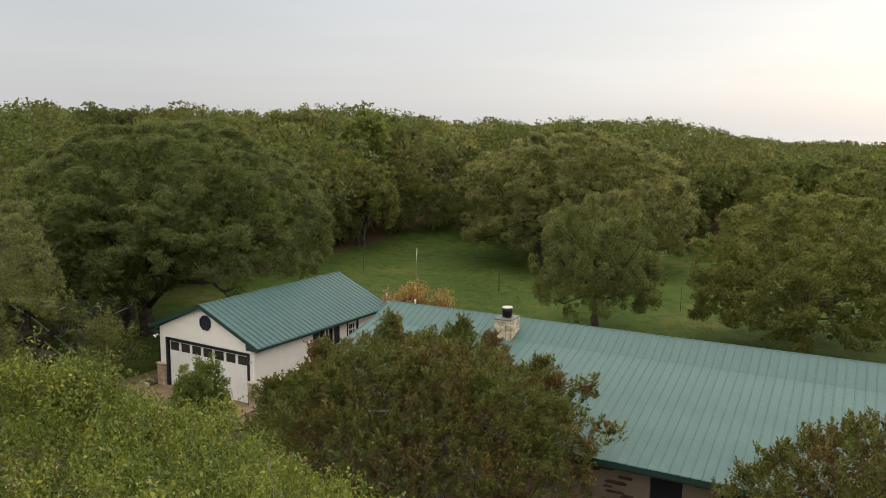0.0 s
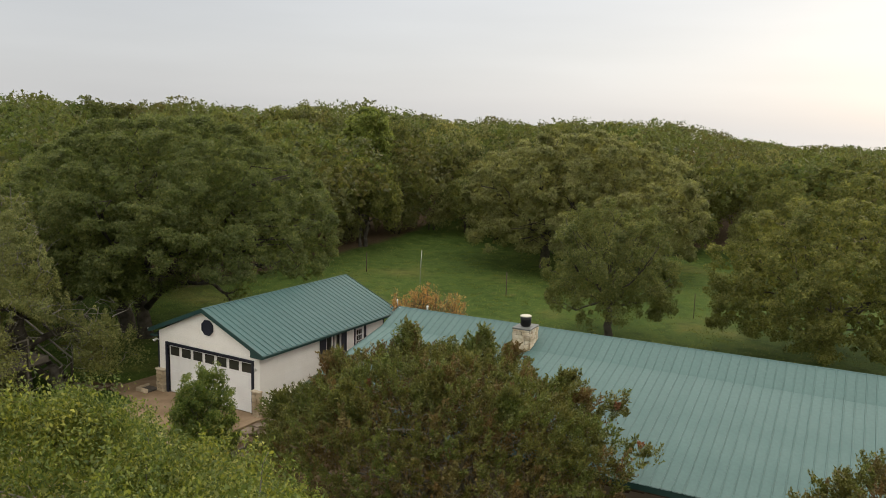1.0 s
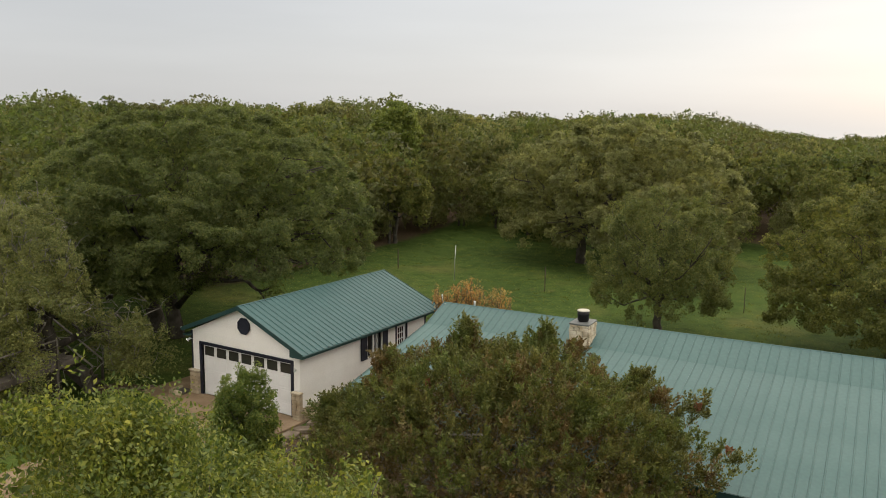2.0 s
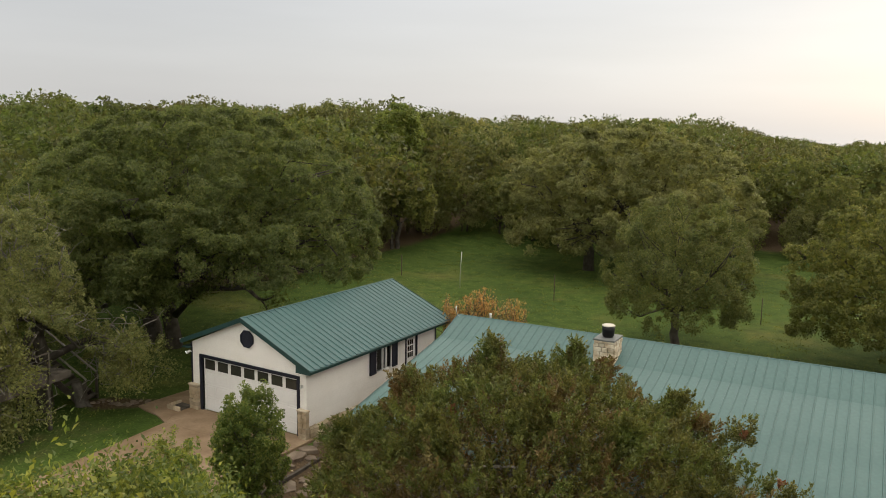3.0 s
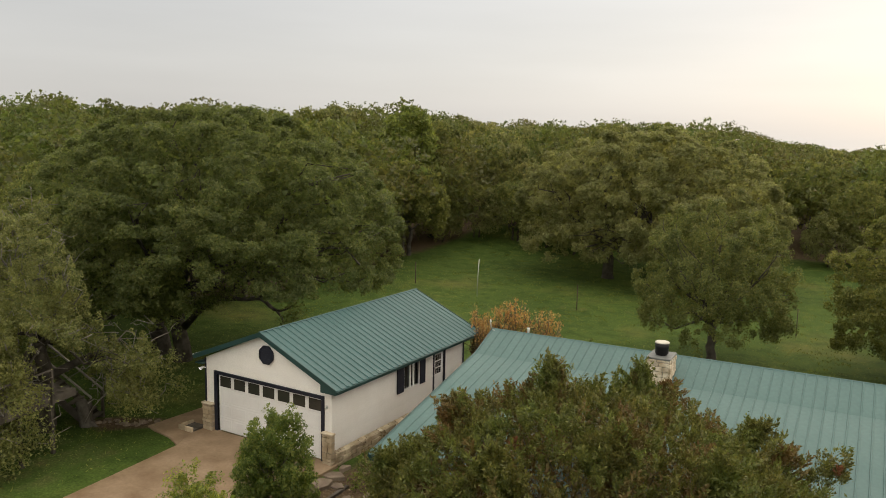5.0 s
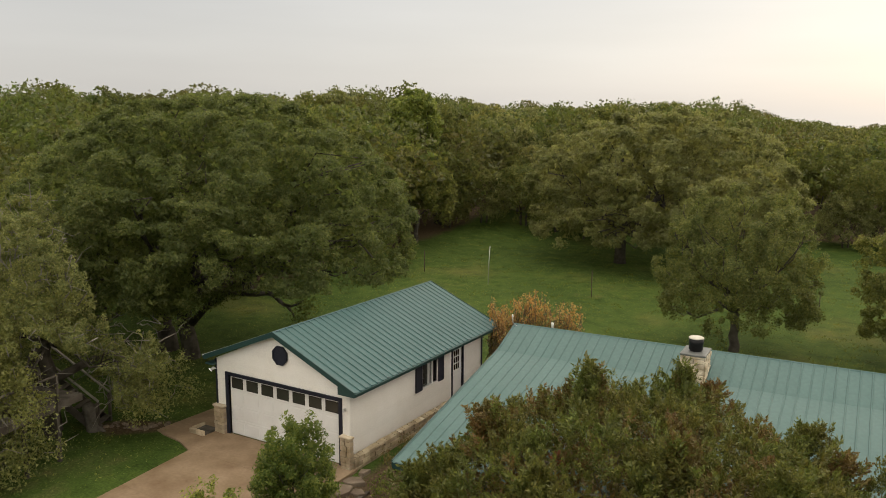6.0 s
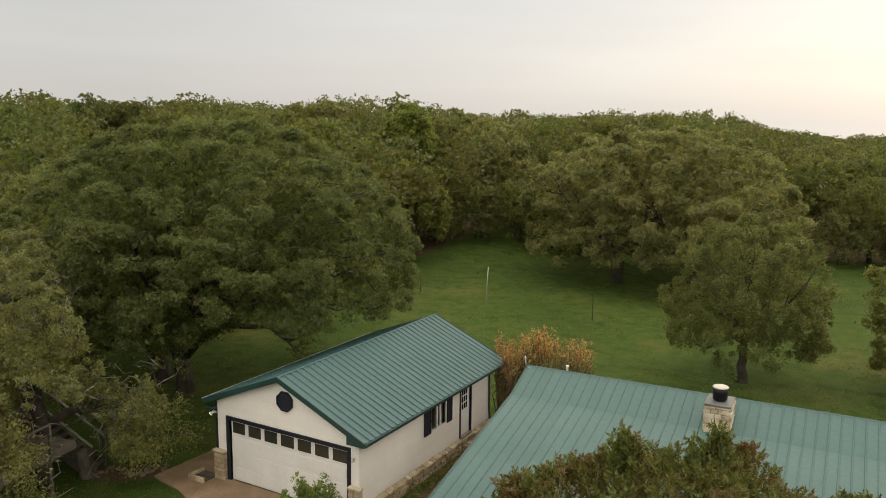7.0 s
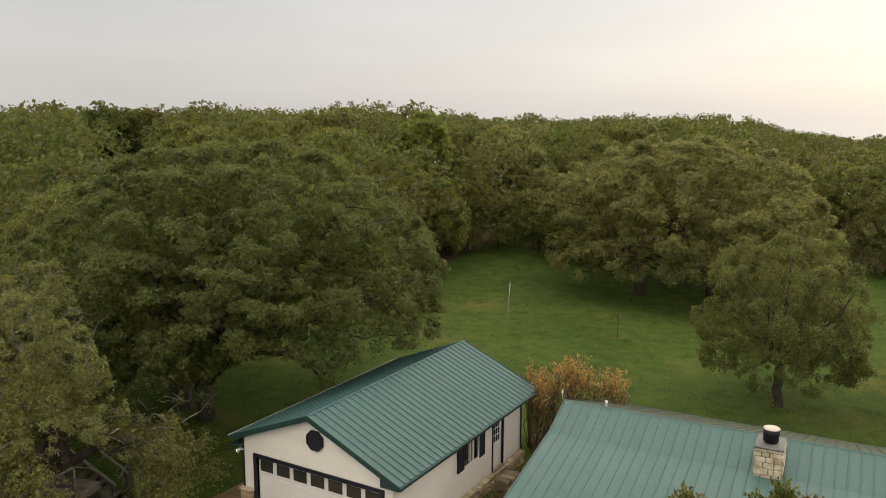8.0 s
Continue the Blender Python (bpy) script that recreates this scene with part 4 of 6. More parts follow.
# chimney of white limestone
CX, CY, CW, CD, CT = 5.76, -1.55, 0.68, 0.92, 4.13
chim = thing("chimney", *(HM @ Vector((CX + CW / 2, CY + CD / 2, 0))), "white limestone chimney with a black flue", "chimney", turn=HT)
part("core", boxed(-CW / 2 + 0.03, CW / 2 - 0.03, -CD / 2 + 0.03, CD / 2 - 0.03, 2.6, CT - 0.01), MORTAR, chim)
rs2 = random.Random(11)
stone_wall(chim, CW, 3.1, CT, 0.06, lambda s, d, zz: (-CW / 2 + s, -CD / 2 + 0.03 - d, zz), rs2, material=STONE_WHITE, lo=0.14, hi=0.36)
stone_wall(chim, CW, 3.1, CT, 0.06, lambda s, d, zz: (-CW / 2 + s, CD / 2 - 0.03 + d, zz), rs2, material=STONE_WHITE, lo=0.14, hi=0.36)
stone_wall(chim, CD - 0.07, 3.1, CT, 0.06, lambda s, d, zz: (CW / 2 - 0.03 + d, -CD / 2 + 0.035 + s, zz), rs2, material=STONE_WHITE, lo=0.14, hi=0.36)
stone_wall(chim, CD - 0.07, 3.1, CT, 0.06, lambda s, d, zz: (-CW / 2 + 0.03 - d, -CD / 2 + 0.035 + s, zz), rs2, material=STONE_WHITE, lo=0.14, hi=0.36)
part("cap_slab", boxed(-CW / 2 - 0.03, CW / 2 + 0.03, -CD / 2 - 0.03, CD / 2 + 0.03, CT + 0.002, CT + 0.06, 0.012), LEAD, chim, "grey metal chimney cap")
part("flue", tubes_mesh("flue", [([(0, 0, CT + 0.05), (0, 0, CT + 0.09), (0, 0, CT + 0.11), (0, 0, CT + 0.27), (0, 0, CT + 0.29), (0, 0, CT + 0.44)], [0.17, 0.17, 0.205, 0.205, 0.215, 0.215])], 20), STEEL_BLACK, chim, "black flue")
part("flue_lid", tubes_mesh("flue_lid", [([(0, 0, CT + 0.44), (0, 0, CT + 0.46), (0, 0, CT + 0.48)], [0.224, 0.224, 0.19])], 20), LID, chim, "bright metal lid")

vp = thing("vent_pipe", *(HM @ Vector((1.15, 0.06, Z_R))), "white plastic vent pipe on the roof ridge", "vent pipe")
part("pipe", tubes_mesh("pipe", [([(0, 0, -0.08), (0, 0, 0.12), (0, 0, 0.18)], [0.04, 0.04, 0.055])], 10), PVC, vp)
mast = thing("antenna_mount", *(HM @ Vector((-0.02, -0.1, Z_R - 0.1))), "bent white antenna mount on the gable end", "antenna mount")
part("arm", tubes_mesh("arm", [([(0.05, 0, 0), (-0.12, 0, 0.06), (-0.22, 0, 0.14), (-0.24, 0, 0.36)], [0.02, 0.02, 0.02, 0.016])], 8), GALV, mast)
part("head", tubes_mesh("head", [([(-0.24, 0, 0.34), (-0.24, 0, 0.38), (-0.24, 0, 0.44)], [0.03, 0.034, 0.015])], 8), PVC, mast)

# ---- trees ----


def gz(x, y):
    return float(height(x, y))


def over_house(p):
    """Keep foliage above the house roof and off its walls."""
    q = np.asarray(p)
    c, s = math.cos(radians(HT)), math.sin(radians(HT))
    u = (q[:, 0] - HX) * c + (q[:, 1] - HY) * s
    w = -(q[:, 0] - HX) * s + (q[:, 1] - HY) * c
    zr = np.where(w < W_K, Z_E + (w - W_E) / (W_K - W_E) * (Z_K - Z_E), Z_R)
    return ~((u > -0.3) & (w > W_E - 0.15) & (q[:, 2] < zr + 0.12))


def juniper_top(x, y):
    """The height of the juniper's crown: a broad dome with a steeper side towards the garage."""
    dx, dy = x - 10.0, y + 3.6
    q = 1 - (dx / np.where(dx > 0, 5.75, 5.0)) ** 2 - (dy / 5.6) ** 2
    return 0.3 + 4.95 * np.clip(q, 0, None) ** 0.40


LEADERS = ((8.95, -3.1, 0.55), (10.3, -0.95, 0.55), (10.7, 0.3, 0.45), (11.4, -5.3, 0.45), (12.95, -0.6, 0.5), (14.5, -0.2, 0.4), (7.4, -4.4, 0.25), (6.3, -5.6, 0.25), (13.0, -4.6, 0.25), (9.4, -6.6, 0.3))


def plumes(rng, base, axis, length, sprigs=6, per=15, spread=0.5):
    """Feathery sprays: each plume carries thin side sprigs set with scale leaves. Returns leaf places and ways."""
    n = len(base)
    a = axis / np.linalg.norm(axis, axis=1, keepdims=True)
    f0 = (np.arange(sprigs) + rng.random((n, sprigs))) / sprigs
    side = rng.normal(0, 1, (n, sprigs, 3))
    side /= np.linalg.norm(side, axis=2, keepdims=True)
    way = a[:, None, :] * 0.8 + side * spread + np.array([0, 0, 0.12])
    way /= np.linalg.norm(way, axis=2, keepdims=True)
    ln = length[:, None] * (0.62 - 0.36 * f0)
    root = base[:, None, :] + a[:, None, :] * (f0 * 0.8 * length[:, None])[..., None]
    g = rng.random((n, sprigs, per, 1))
    p = root[:, :, None, :] + way[:, :, None, :] * ln[:, :, None, None] * g
    p = p + rng.normal(0, 1, p.shape) * (0.034 * (1.15 - g))
    w = np.repeat((way + side * 0.4)[:, :, None, :], per, 2)
    return p.reshape(-1, 3), w.reshape(-1, 3)


def spray_mesh(name, p, way, size, rng):
    """Short narrow blades that lie along their sprig."""
    n = len(p)
    t = way + rng.normal(0, 0.45, (n, 3))
    t /= np.linalg.norm(t, axis=1, keepdims=True)
    s_ = np.cross(t, rng.normal(0, 1, (n, 3)))
    s_ /= np.linalg.norm(s_, axis=1, keepdims=True) + 1e-9
    L = size * rng.uniform(0.7, 1.4, (n, 1))
    return quads_mesh(name, np.stack([p - s_ * L * 0.27, p + t * L, p + s_ * L * 0.27], 1))


def juniper(x, y, z, label, tops, count, seed, keep, rise=0.55):
    """A juniper: leaning stems and limbs, a brown twiggy inside and green feathery sprays over it."""
    rng = np.random.default_rng(seed)
    ob = thing("juniper_tree", x, y, z, label, "juniper")
    q = tops(rng, count)
    q = q[keep(q)] - np.array([x, y, z])
    mid = np.array([0, 0, 1.6])
    out = (q - mid) * np.array([1, 1, 1.2])
    out /= np.linalg.norm(out, axis=1, keepdims=True)
    axis = out * 0.75 + np.array([0, 0, rise]) + rng.normal(0, 0.28, q.shape)
    tone = np.array([noise.noise(Vector(v) * 0.85) for v in q])
    brown = tone + rng.normal(0, 0.16, len(q)) > 0.33
    length = rng.uniform(0.30, 0.72, len(q))
    at = np.array(ob.matrix_world.translation)
    for nm, pick, m_, lab in (("green_sprays", ~brown, JUNIPER, "olive green sprays"), ("brown_sprays", brown, JUNIPER_BROWN, "brownish sprays heavy with cones")):
        p, w = plumes(rng, q[pick], axis[pick], length[pick])
        ok = keep(p + at)
        part(nm, spray_mesh(nm, p[ok], w[ok], 0.070, rng), m_, ob, lab)
    c = q[rng.integers(0, len(q), 30000)]
    p = c - out[rng.integers(0, len(q), 30000)] * 0.05
    p = mid + (p - mid) * rng.uniform(0.72, 0.97, (30000, 1)) + rng.normal(0, 0.10, (30000, 3))
    p = p[keep(p + at)]
    part("inner_foliage", leaf_mesh("inner_foliage", p, rng.normal(0, 1, p.shape), 0.105, rng, 0.4, 0.5, True), JUNIPER_BROWN, ob, "shaded brown inner sprays")
    for k, (sx, sy) in enumerate(((0, 0), (0.5, 0.3), (-0.4, 0.4))):
        top = np.array([sx * 2.2, sy * 2.2, 1.5])
        part("trunk", tubes_mesh("trunk", [limb(rng, (sx, sy, -0.25), top, 0.20, 0.13, 5, 0.04)], 8), BARK_PALE, ob)
        for e in q[rng.permutation(len(q))[:14]]:
            part("limb", tubes_mesh("limb", [limb(rng, top, e * np.array([0.96, 0.96, 0.95]), 0.07, 0.012, 6, 0.07)], 5), BARK_PALE, ob)
    tb = [limb(rng, mid + (e - mid) * 0.78, e + out[i] * 0.12, 0.015, 0.005, 4, 0.1) for i, e in enumerate(q[:110])]
    tagged(part("twig_tangle", tubes_mesh("twig_tangle", tb, 4), BARK_MID, ob, "grey bare twigs"), kind="stuff")
    k = q[rng.permutation(len(q))[:6]]
    p, w = plumes(rng, k, np.tile([0.0, -0.3, 1.0], (len(k), 1)), np.full(len(k), 0.34), 8, 16)
    part("dead_sprays", spray_mesh("dead_sprays", p, w, 0.07, rng), RUST, ob, "rust-red dead sprays")
    return ob


def broad_dome(rng, n):
    """Spray places over the broad juniper: layered shelves, pointed leaders and loose arms over the roof."""
    x, y = rng.uniform(5.0, 17.3, n * 3), rng.uniform(-9.2, 2.0, n * 3)
    t = juniper_top(x, y)
    keep_ = t > 0.5
    x, y, t = x[keep_], y[keep_], t[keep_]
    bumps = 0.42 * np.array([noise.noise(Vector((a * 1.1, b * 1.1, 3.0))) + 0.6 * noise.noise(Vector((a * 2.6, b * 2.6, 7.0))) for a, b in zip(x, y)])
    z = t + bumps - 0.58
    z = np.where(rng.random(len(z)) < 0.32, z * rng.uniform(0.45, 0.95, len(z)), z)
    pts_ = [np.stack([x, y, z], 1)[:n]]
    for lx, ly, h_ in LEADERS:
        f = rng.random(70)[:, None]
        b0 = float(juniper_top(np.array(lx), np.array(ly))) - 0.50
        pts_.append(np.array([lx, ly, b0]) + np.array([0.12, 0.0, 1.0]) * f * (h_ + 0.15) + rng.normal(0, 1, (70, 3)) * (0.36 * (1.05 - f)) * np.array([1, 1, 0.4]))
    for a0, b0 in (((13.6, -2.6, 3.3), (16.2, -2.4, 2.95)), ((13.6, -3.6, 2.8), (15.9, -3.4, 2.85)), ((13.4, -1.2, 3.6), (14.9, -0.7, 3.35))):
        f = rng.random(46)[:, None]
        pts_.append(np.array(a0) * (1 - f) + np.array(b0) * f + rng.normal(0, 0.16, (46, 3)))
    return np.concatenate(pts_)


def end_dome(rng, n):
    """Spray places over the juniper at the eave."""
    th, r = rng.uniform(0, 6.283, n), np.sqrt(rng.random(n))
    x, y = 24.9 + np.cos(th) * r * 5.6, -4.7 + np.sin(th) * r * 4.0
    z = 0.3 + 5.0 * np.clip(1 - r ** 2, 0, None) ** 0.45
    z = z + 0.5 * np.array([noise.noise(Vector((a * 1.3, b * 1.3, 1.0))) for a, b in zip(x, y)])
    z = np.where(rng.random(n) < 0.3, z * rng.uniform(0.45, 0.95, n), z)
    return np.stack([x, y, z], 1)


def shooting(ob, c, rng):
    """Leafy upright shoots that break the outline of the young oak."""
    k = c[rng.permutation(len(c))[:900]] + np.array([0, 0, 0.9])
    n_ = 20
    f = rng.random((len(k), n_, 1))
    hgt = rng.uniform(0.12, 0.42, (len(k), 1, 1)) * np.where(rng.random((len(k), 1, 1)) < 0.12, 1.4, 1.0)
    tilt = rng.normal(0, 0.3, (len(k), 1, 3)) + k[:, None, :] * 0.05
    p = (k[:, None, :] + f * hgt * (np.array([0, 0, 1.0]) + tilt) + rng.normal(0, 1, (len(k), n_, 3)) * (0.050 * (1.2 - f))).reshape(-1, 3)
    p = p[slanting(p + np.array(ob.matrix_world.translation) - np.array([0, 0, 0.26]))]
    part("new_growth", leaf_mesh("new_growth", p, rng.normal(0, 1, p.shape), 0.058, rng, 0.5, 0.42), YELLOW, ob, "fresh yellow-green shoots")
    at = np.array(ob.matrix_world.translation)
    body = [np.array([rng.uniform(12.5, 13.6), rng.uniform(-17.7, -16.7), rng.uniform(7.75, 8.28)]) for _ in range(26)] + [np.array([rng.uniform(11.4, 13.1), rng.uniform(-15.7, -14.8), rng.uniform(6.55, 7.08)]) for _ in range(24)]
    p = np.concatenate([q + rng.normal(0, 1, (420, 3)) * np.array([0.13, 0.13, 0.17]) for q in body]) - at
    part("side_foliage", leaf_mesh("side_foliage", p, rng.normal(0, 1, p.shape), 0.052, rng, 0.45, 0.46), OAK_FRESH, ob)
    tb = [limb(rng, q - np.array([0, 0, 0.3]), q + hgt[i, 0] * (np.array([0, 0, 1.0]) + tilt[i, 0]), 0.008, 0.004, 3, 0.03) for i, q in enumerate(k[:40])]
    tagged(part("twig_tangle", tubes_mesh("twig_tangle", tb, 4), BARK_PALE, ob), kind="stuff")


tuft_rng = np.random.default_rng(5)
TUFTS = np.stack([tuft_rng.uniform(9, 19.5, 170), tuft_rng.uniform(-21, -12.5, 170), tuft_rng.uniform(0.10, 0.50, 170), tuft_rng.uniform(0.03, 0.14, 170)], 1)


def young_top(x, y):
    """The top of a crown that falls away towards the garage, with one higher tuft and a hollow behind it."""
    top = 8.22 - 0.66 * np.clip(y + 16.9, 0, None) + 0.24 * np.sin(2.9 * x + 1.7 * y) * np.sin(2.3 * y - 1.3 * x)
    top = top - 0.9 * smooth(12.8, 11.3, x) * smooth(-15.7, -16.5, y) + 0.58 * np.exp(-((x - 13.1) ** 2 + (y + 17.2) ** 2) / 0.6)
    top = top + 0.25 * np.exp(-((x - 12.2) ** 2 / 0.9 + (y + 15.2) ** 2 / 0.5))
    top = top - 0.9 * np.exp(-(((x - 12.5) * 0.55 + (y + 16.3) * 0.83) ** 2 / 0.06 + ((y + 16.3) * 0.55 - (x - 12.5) * 0.83) ** 2 / 1.5))
    top = top - 0.16 + sum(h_ * np.exp(-((x - a) ** 2 + (y - b) ** 2) / w_) for a, b, h_, w_ in TUFTS)
    return top - 0.22 * smooth(13.2, 15.8, x) - 0.48 * smooth(12.9, 13.9, x) * smooth(-16.5, -15.5, y)


def slanting(p):
    return p[:, 2] < young_top(p[:, 0], p[:, 1])


def lifted(p):
    """Keep the low hooking limb of the big oak in the clear."""
    return ~((p[:, 0] > -7.5) & (p[:, 2] < 4.4)) & ~((p[:, 0] > -11.0 + 0.55 * np.clip(6 - p[:, 1], 0, 6)) & (p[:, 1] < 7.2) & (p[:, 2] < 3.35 + 0.30 * np.clip(6 - p[:, 1], 0, 6)))


def drooping_limb(ob, c, rng):
    """The long low limb that hooks down and up again over the lawn."""
    path = [(-0.6, -1.2, 1.7), (0.4, -1.0, 2.7), (1.1, -0.7, 3.2), (2.0, -0.6, 3.28), (2.9, -0.6, 3.36), (3.4, -0.6, 3.47), (3.75, -0.62, 3.50), (4.05, -0.64, 3.40), (4.3, -0.62, 3.22), (4.55, -0.6, 3.09), (4.85, -0.55, 3.07), (5.15, -0.5, 3.17), (5.45, -0.4, 3.38)]
    part("limb", tubes_mesh("limb", [(path, [0.20, 0.16, 0.135, 0.115, 0.105, 0.10, 0.095, 0.09, 0.085, 0.075, 0.06, 0.045, 0.025])], 8), BARK, ob)
    side = [[(3.6, -0.6, 3.5), (4.3, -0.4, 3.9), (5.0, -0.3, 4.0)], [(4.7, -0.6, 3.05), (5.1, -0.7, 2.8), (5.3, -0.8, 2.5)], [(2.0, -0.6, 3.28), (2.3, -0.9, 3.8), (2.5, -1.2, 4.4)]]
    for s_ in side:
        part("branch", tubes_mesh("branch", [(s_, [0.06, 0.04, 0.015])], 6), BARK, ob)
    p = np.concatenate([np.array(q) + rng.normal(0, 0.25, (300, 3)) for q in ((5.4, -0.6, 2.75), (5.6, -0.4, 3.3), (5.0, -0.3, 4.0), (2.4, -1.1, 4.3), (1.2, -1.4, 3.2), (1.7, -1.5, 3.5), (0.6, -1.6, 3.0), (2.2, -1.3, 3.7))])
    low = []
    for _ in range(46):
        f, g = rng.random(), rng.uniform(-4.6, -2.4)
        low.append((-1.9 + 4.4 * f - 1.25 * (g + 3.6), g, 2.5 + 0.8 * f - 0.35 * (g + 3.6) + rng.uniform(0.0, 1.5)))
    p = np.concatenate([p] + [np.array(q) + rng.normal(0, 0.24, (320, 3)) for q in low])
    part("hanging_foliage", leaf_mesh("hanging_foliage", p, rng.normal(0, 1, p.shape), 0.105, rng, 0.0, 0.55, True), OAK, ob)


def off_stair(p):
    """The oak leaves the stair and the landing clear, and its side towards the garage stays low."""
    s_ = (p[:, 0] + 11.55) * 0.866 + (p[:, 1] + 2.86) * 0.5
    d_ = (p[:, 0] + 11.55) * 0.5 - (p[:, 1] + 2.86) * 0.866
    s_ = s_ - 0.49 * np.clip(d_, 0, 5)
    across = p[:, 0] + 1.48 * (p[:, 1] + 3.1)
    tuft = (across > -9.2 + 0.5 * np.sin(2.3 * p[:, 2])) & (p[:, 2] > 3.9 - 0.45 * (p[:, 1] + 3.1) + 1.2 * np.clip(-7.1 - across, 0, 3) + 0.42 * np.sin(2.6 * across + 1.1 * p[:, 1]) * np.sin(1.9 * p[:, 1] + 0.5) + 0.2 * np.sin(7.3 * across))
    return ~tuft & ~((s_ > -0.5) & (s_ < 2.4) & (d_ > -0.7) & (d_ < 4.2) & (p[:, 2] < 3.2 - 0.6 * np.clip(s_, 0, 3) + 0.34 * np.clip(d_, 0, 5)))


def pale_twigs(ob, c, rng):
    tb = []
    for q in c[rng.permutation(len(c))[:420]]:
        e_ = q * rng.uniform(1.0, 1.06) + rng.normal(0, 0.35, 3)
        tb.append(limb(rng, q * np.array([0.9, 0.9, 0.97]) + rng.normal(0, 0.2, 3), e_, 0.022, 0.006, 4, 0.14))
    hang = [(1.7, 3.8, -5.3, -1.2, 0.7, 3.6, 60), (1.8, 4.3, 0.3, 2.6, 1.2, 3.9, 40), (0.2, 2.7, -3.2, 0.5, 3.2, 5.3, 42), (-1.2, 1.6, -5.0, -2.6, 2.6, 5.0, 26)]
    hang = [np.array([rng.uniform(a, b), rng.uniform(c_, d_), rng.uniform(e_, f_)]) for a, b, c_, d_, e_, f_, n_ in hang for _ in range(n_)]
    p = np.concatenate([q + rng.normal(0, 0.26, (330, 3)) for q in hang])
    for q in hang[:100]:
        tb.append(limb(rng, q + rng.normal(0, 0.3, 3) - np.array([0.5, 0.4, 0.0]), q + rng.normal(0, 0.3, 3), 0.024, 0.007, 4, 0.16))
    p = p[off_stair(p + np.array(ob.matrix_world.translation))]
    part("hanging_foliage", leaf_mesh("hanging_foliage", p, rng.normal(0, 1, p.shape), 0.088, rng, 0.0, 0.55, True), OAK_LICHEN, ob)
    low = [(0.4, -0.1, 1.9), (0.7, 0.3, 2.15), (1.1, 0.8, 2.45), (1.5, 1.5, 2.75), (1.8, 2.0, 3.1)]
    part("limb", tubes_mesh("limb", [(low, [0.17, 0.16, 0.14, 0.10, 0.05])], 8), BARK, ob)
    tagged(part("twig_tangle", tubes_mesh("twig_tangle", tb, 4), BARK_PALE, ob, "pale bare lichen-grey twigs"), kind="stuff")


juniper(10.4, -4.2, gz(10.4, -4.3), "broad olive-brown juniper leaning over the house roof", broad_dome, 2500, 3, over_house)
juniper(24.9, -4.7, gz(22, -5), "bushy olive juniper in front of the house eave", end_dome, 1500, 4, over_house, 1.5)
tree("young_oak_tree", 14.1, -17.2, "young oak with fresh yellow-green leaves", 5.7, 5.5, 2.2, 9.3, OAK_FRESH, 160000, 0.059, 2700, 0.23, 0.16, 6,
     stems=((0, 0), (0.35, 0.2)), bark=BARK_PALE, z=gz(14, -15.6), keep=slanting, flat=0.12, inner=0.15, lump=0.16, upright=0.45, aspect=0.46, three=False, tall=1.25, core=(44000, 0.075), extra=shooting, dome=0.3, press=lambda c: young_top(c[:, 0] + 14.1, c[:, 1] - 17.2) - gz(14, -15.6))
tree("garden_shrub_tree", 1.75, -4.55, "small dense dark green tree beside the driveway", 1.08, 1.08, 0.35, 3.86, BUSH, 26000, 0.085, 420, 0.17, 0.07, 7,
     stems=((0, 0), (0.1, 0.05)), z=gz(1.75, -4.55), flat=0.8, lump=0.12, upright=0.3, aspect=0.45, three=False, inner=0.35, tall=1.2, core=(1500, 0.16), dome=0.4)
tree("garden_shrub_tree", 2.5, -7.95, "small bright yellow-green tree beside the driveway", 1.05, 1.0, 0.35, 3.6, YELLOW, 22000, 0.075, 360, 0.17, 0.07, 8,
     stems=((0, 0), (0.15, -0.05)), z=gz(2.5, -7.95), flat=0.8, lump=0.18, upright=0.3, aspect=0.45, three=False, inner=0.35, tall=1.2, core=(1200, 0.16), dome=0.4)
tree("live_oak", -12.7, 6.6, "huge spreading live oak with a dark dense crown", 9.4, 8.6, 2.1, 12.0, OAK, 360000, 0.098, 4200, 0.30, 0.42, 9,
     stems=((-2.8, -0.8), (-0.9, -1.1)), z=gz(-13, 6), flat=0.34, inner=0.35, lump=0.07, limbs=30, belly=0.36, lean=1.3, lobes=300, lobe_r=(0.05, 0.12), extra=drooping_limb, keep=lifted, core=(36000, 0.22))
tree("live_oak", -10.9, -3.1, "grey-green live oak shading the wooden deck", 4.6, 4.6, 0.3, 8.4, OAK_LICHEN, 150000, 0.068, 1900, 0.22, 0.26, 10,
     stems=((0, 0), (0.5, -0.3)), bark=BARK, z=0, flat=0.8, inner=0.4, lump=0.16, limbs=10, crotch=3.3, belly=0.48, twigs=3, lobes=120, lobe_r=(0.06, 0.16), fork=0.26, extra=pale_twigs, keep=off_stair)
tree("oak_tree", 7.6, 20.0, "round oak with a straight trunk on the lawn", 3.75, 3.75, 1.05, 7.9, OAK_YELLOW, 112000, 0.086, 1400, 0.24, 0.25, 12, z=gz(7.6, 20), flat=0.7, inner=0.42, lump=0.15, belly=0.34, lobes=110, lobe_r=(0.07, 0.21), tall=1.15, ragged=0.15, fork=0.36, limbs=16, dome=0.35)
tree("oak_tree", 18.6, 22.4, "wide low oak beyond the house", 6.2, 5.6, 0.5, 8.6, OAK_YELLOW, 140000, 0.105, 1800, 0.28, 0.24, 13, z=gz(18.6, 22.4), flat=0.7, inner=0.3, lump=0.09, belly=0.40, lobes=170, lobe_r=(0.05, 0.15), ragged=0.08, core=(9000, 0.24), fork=0.36)
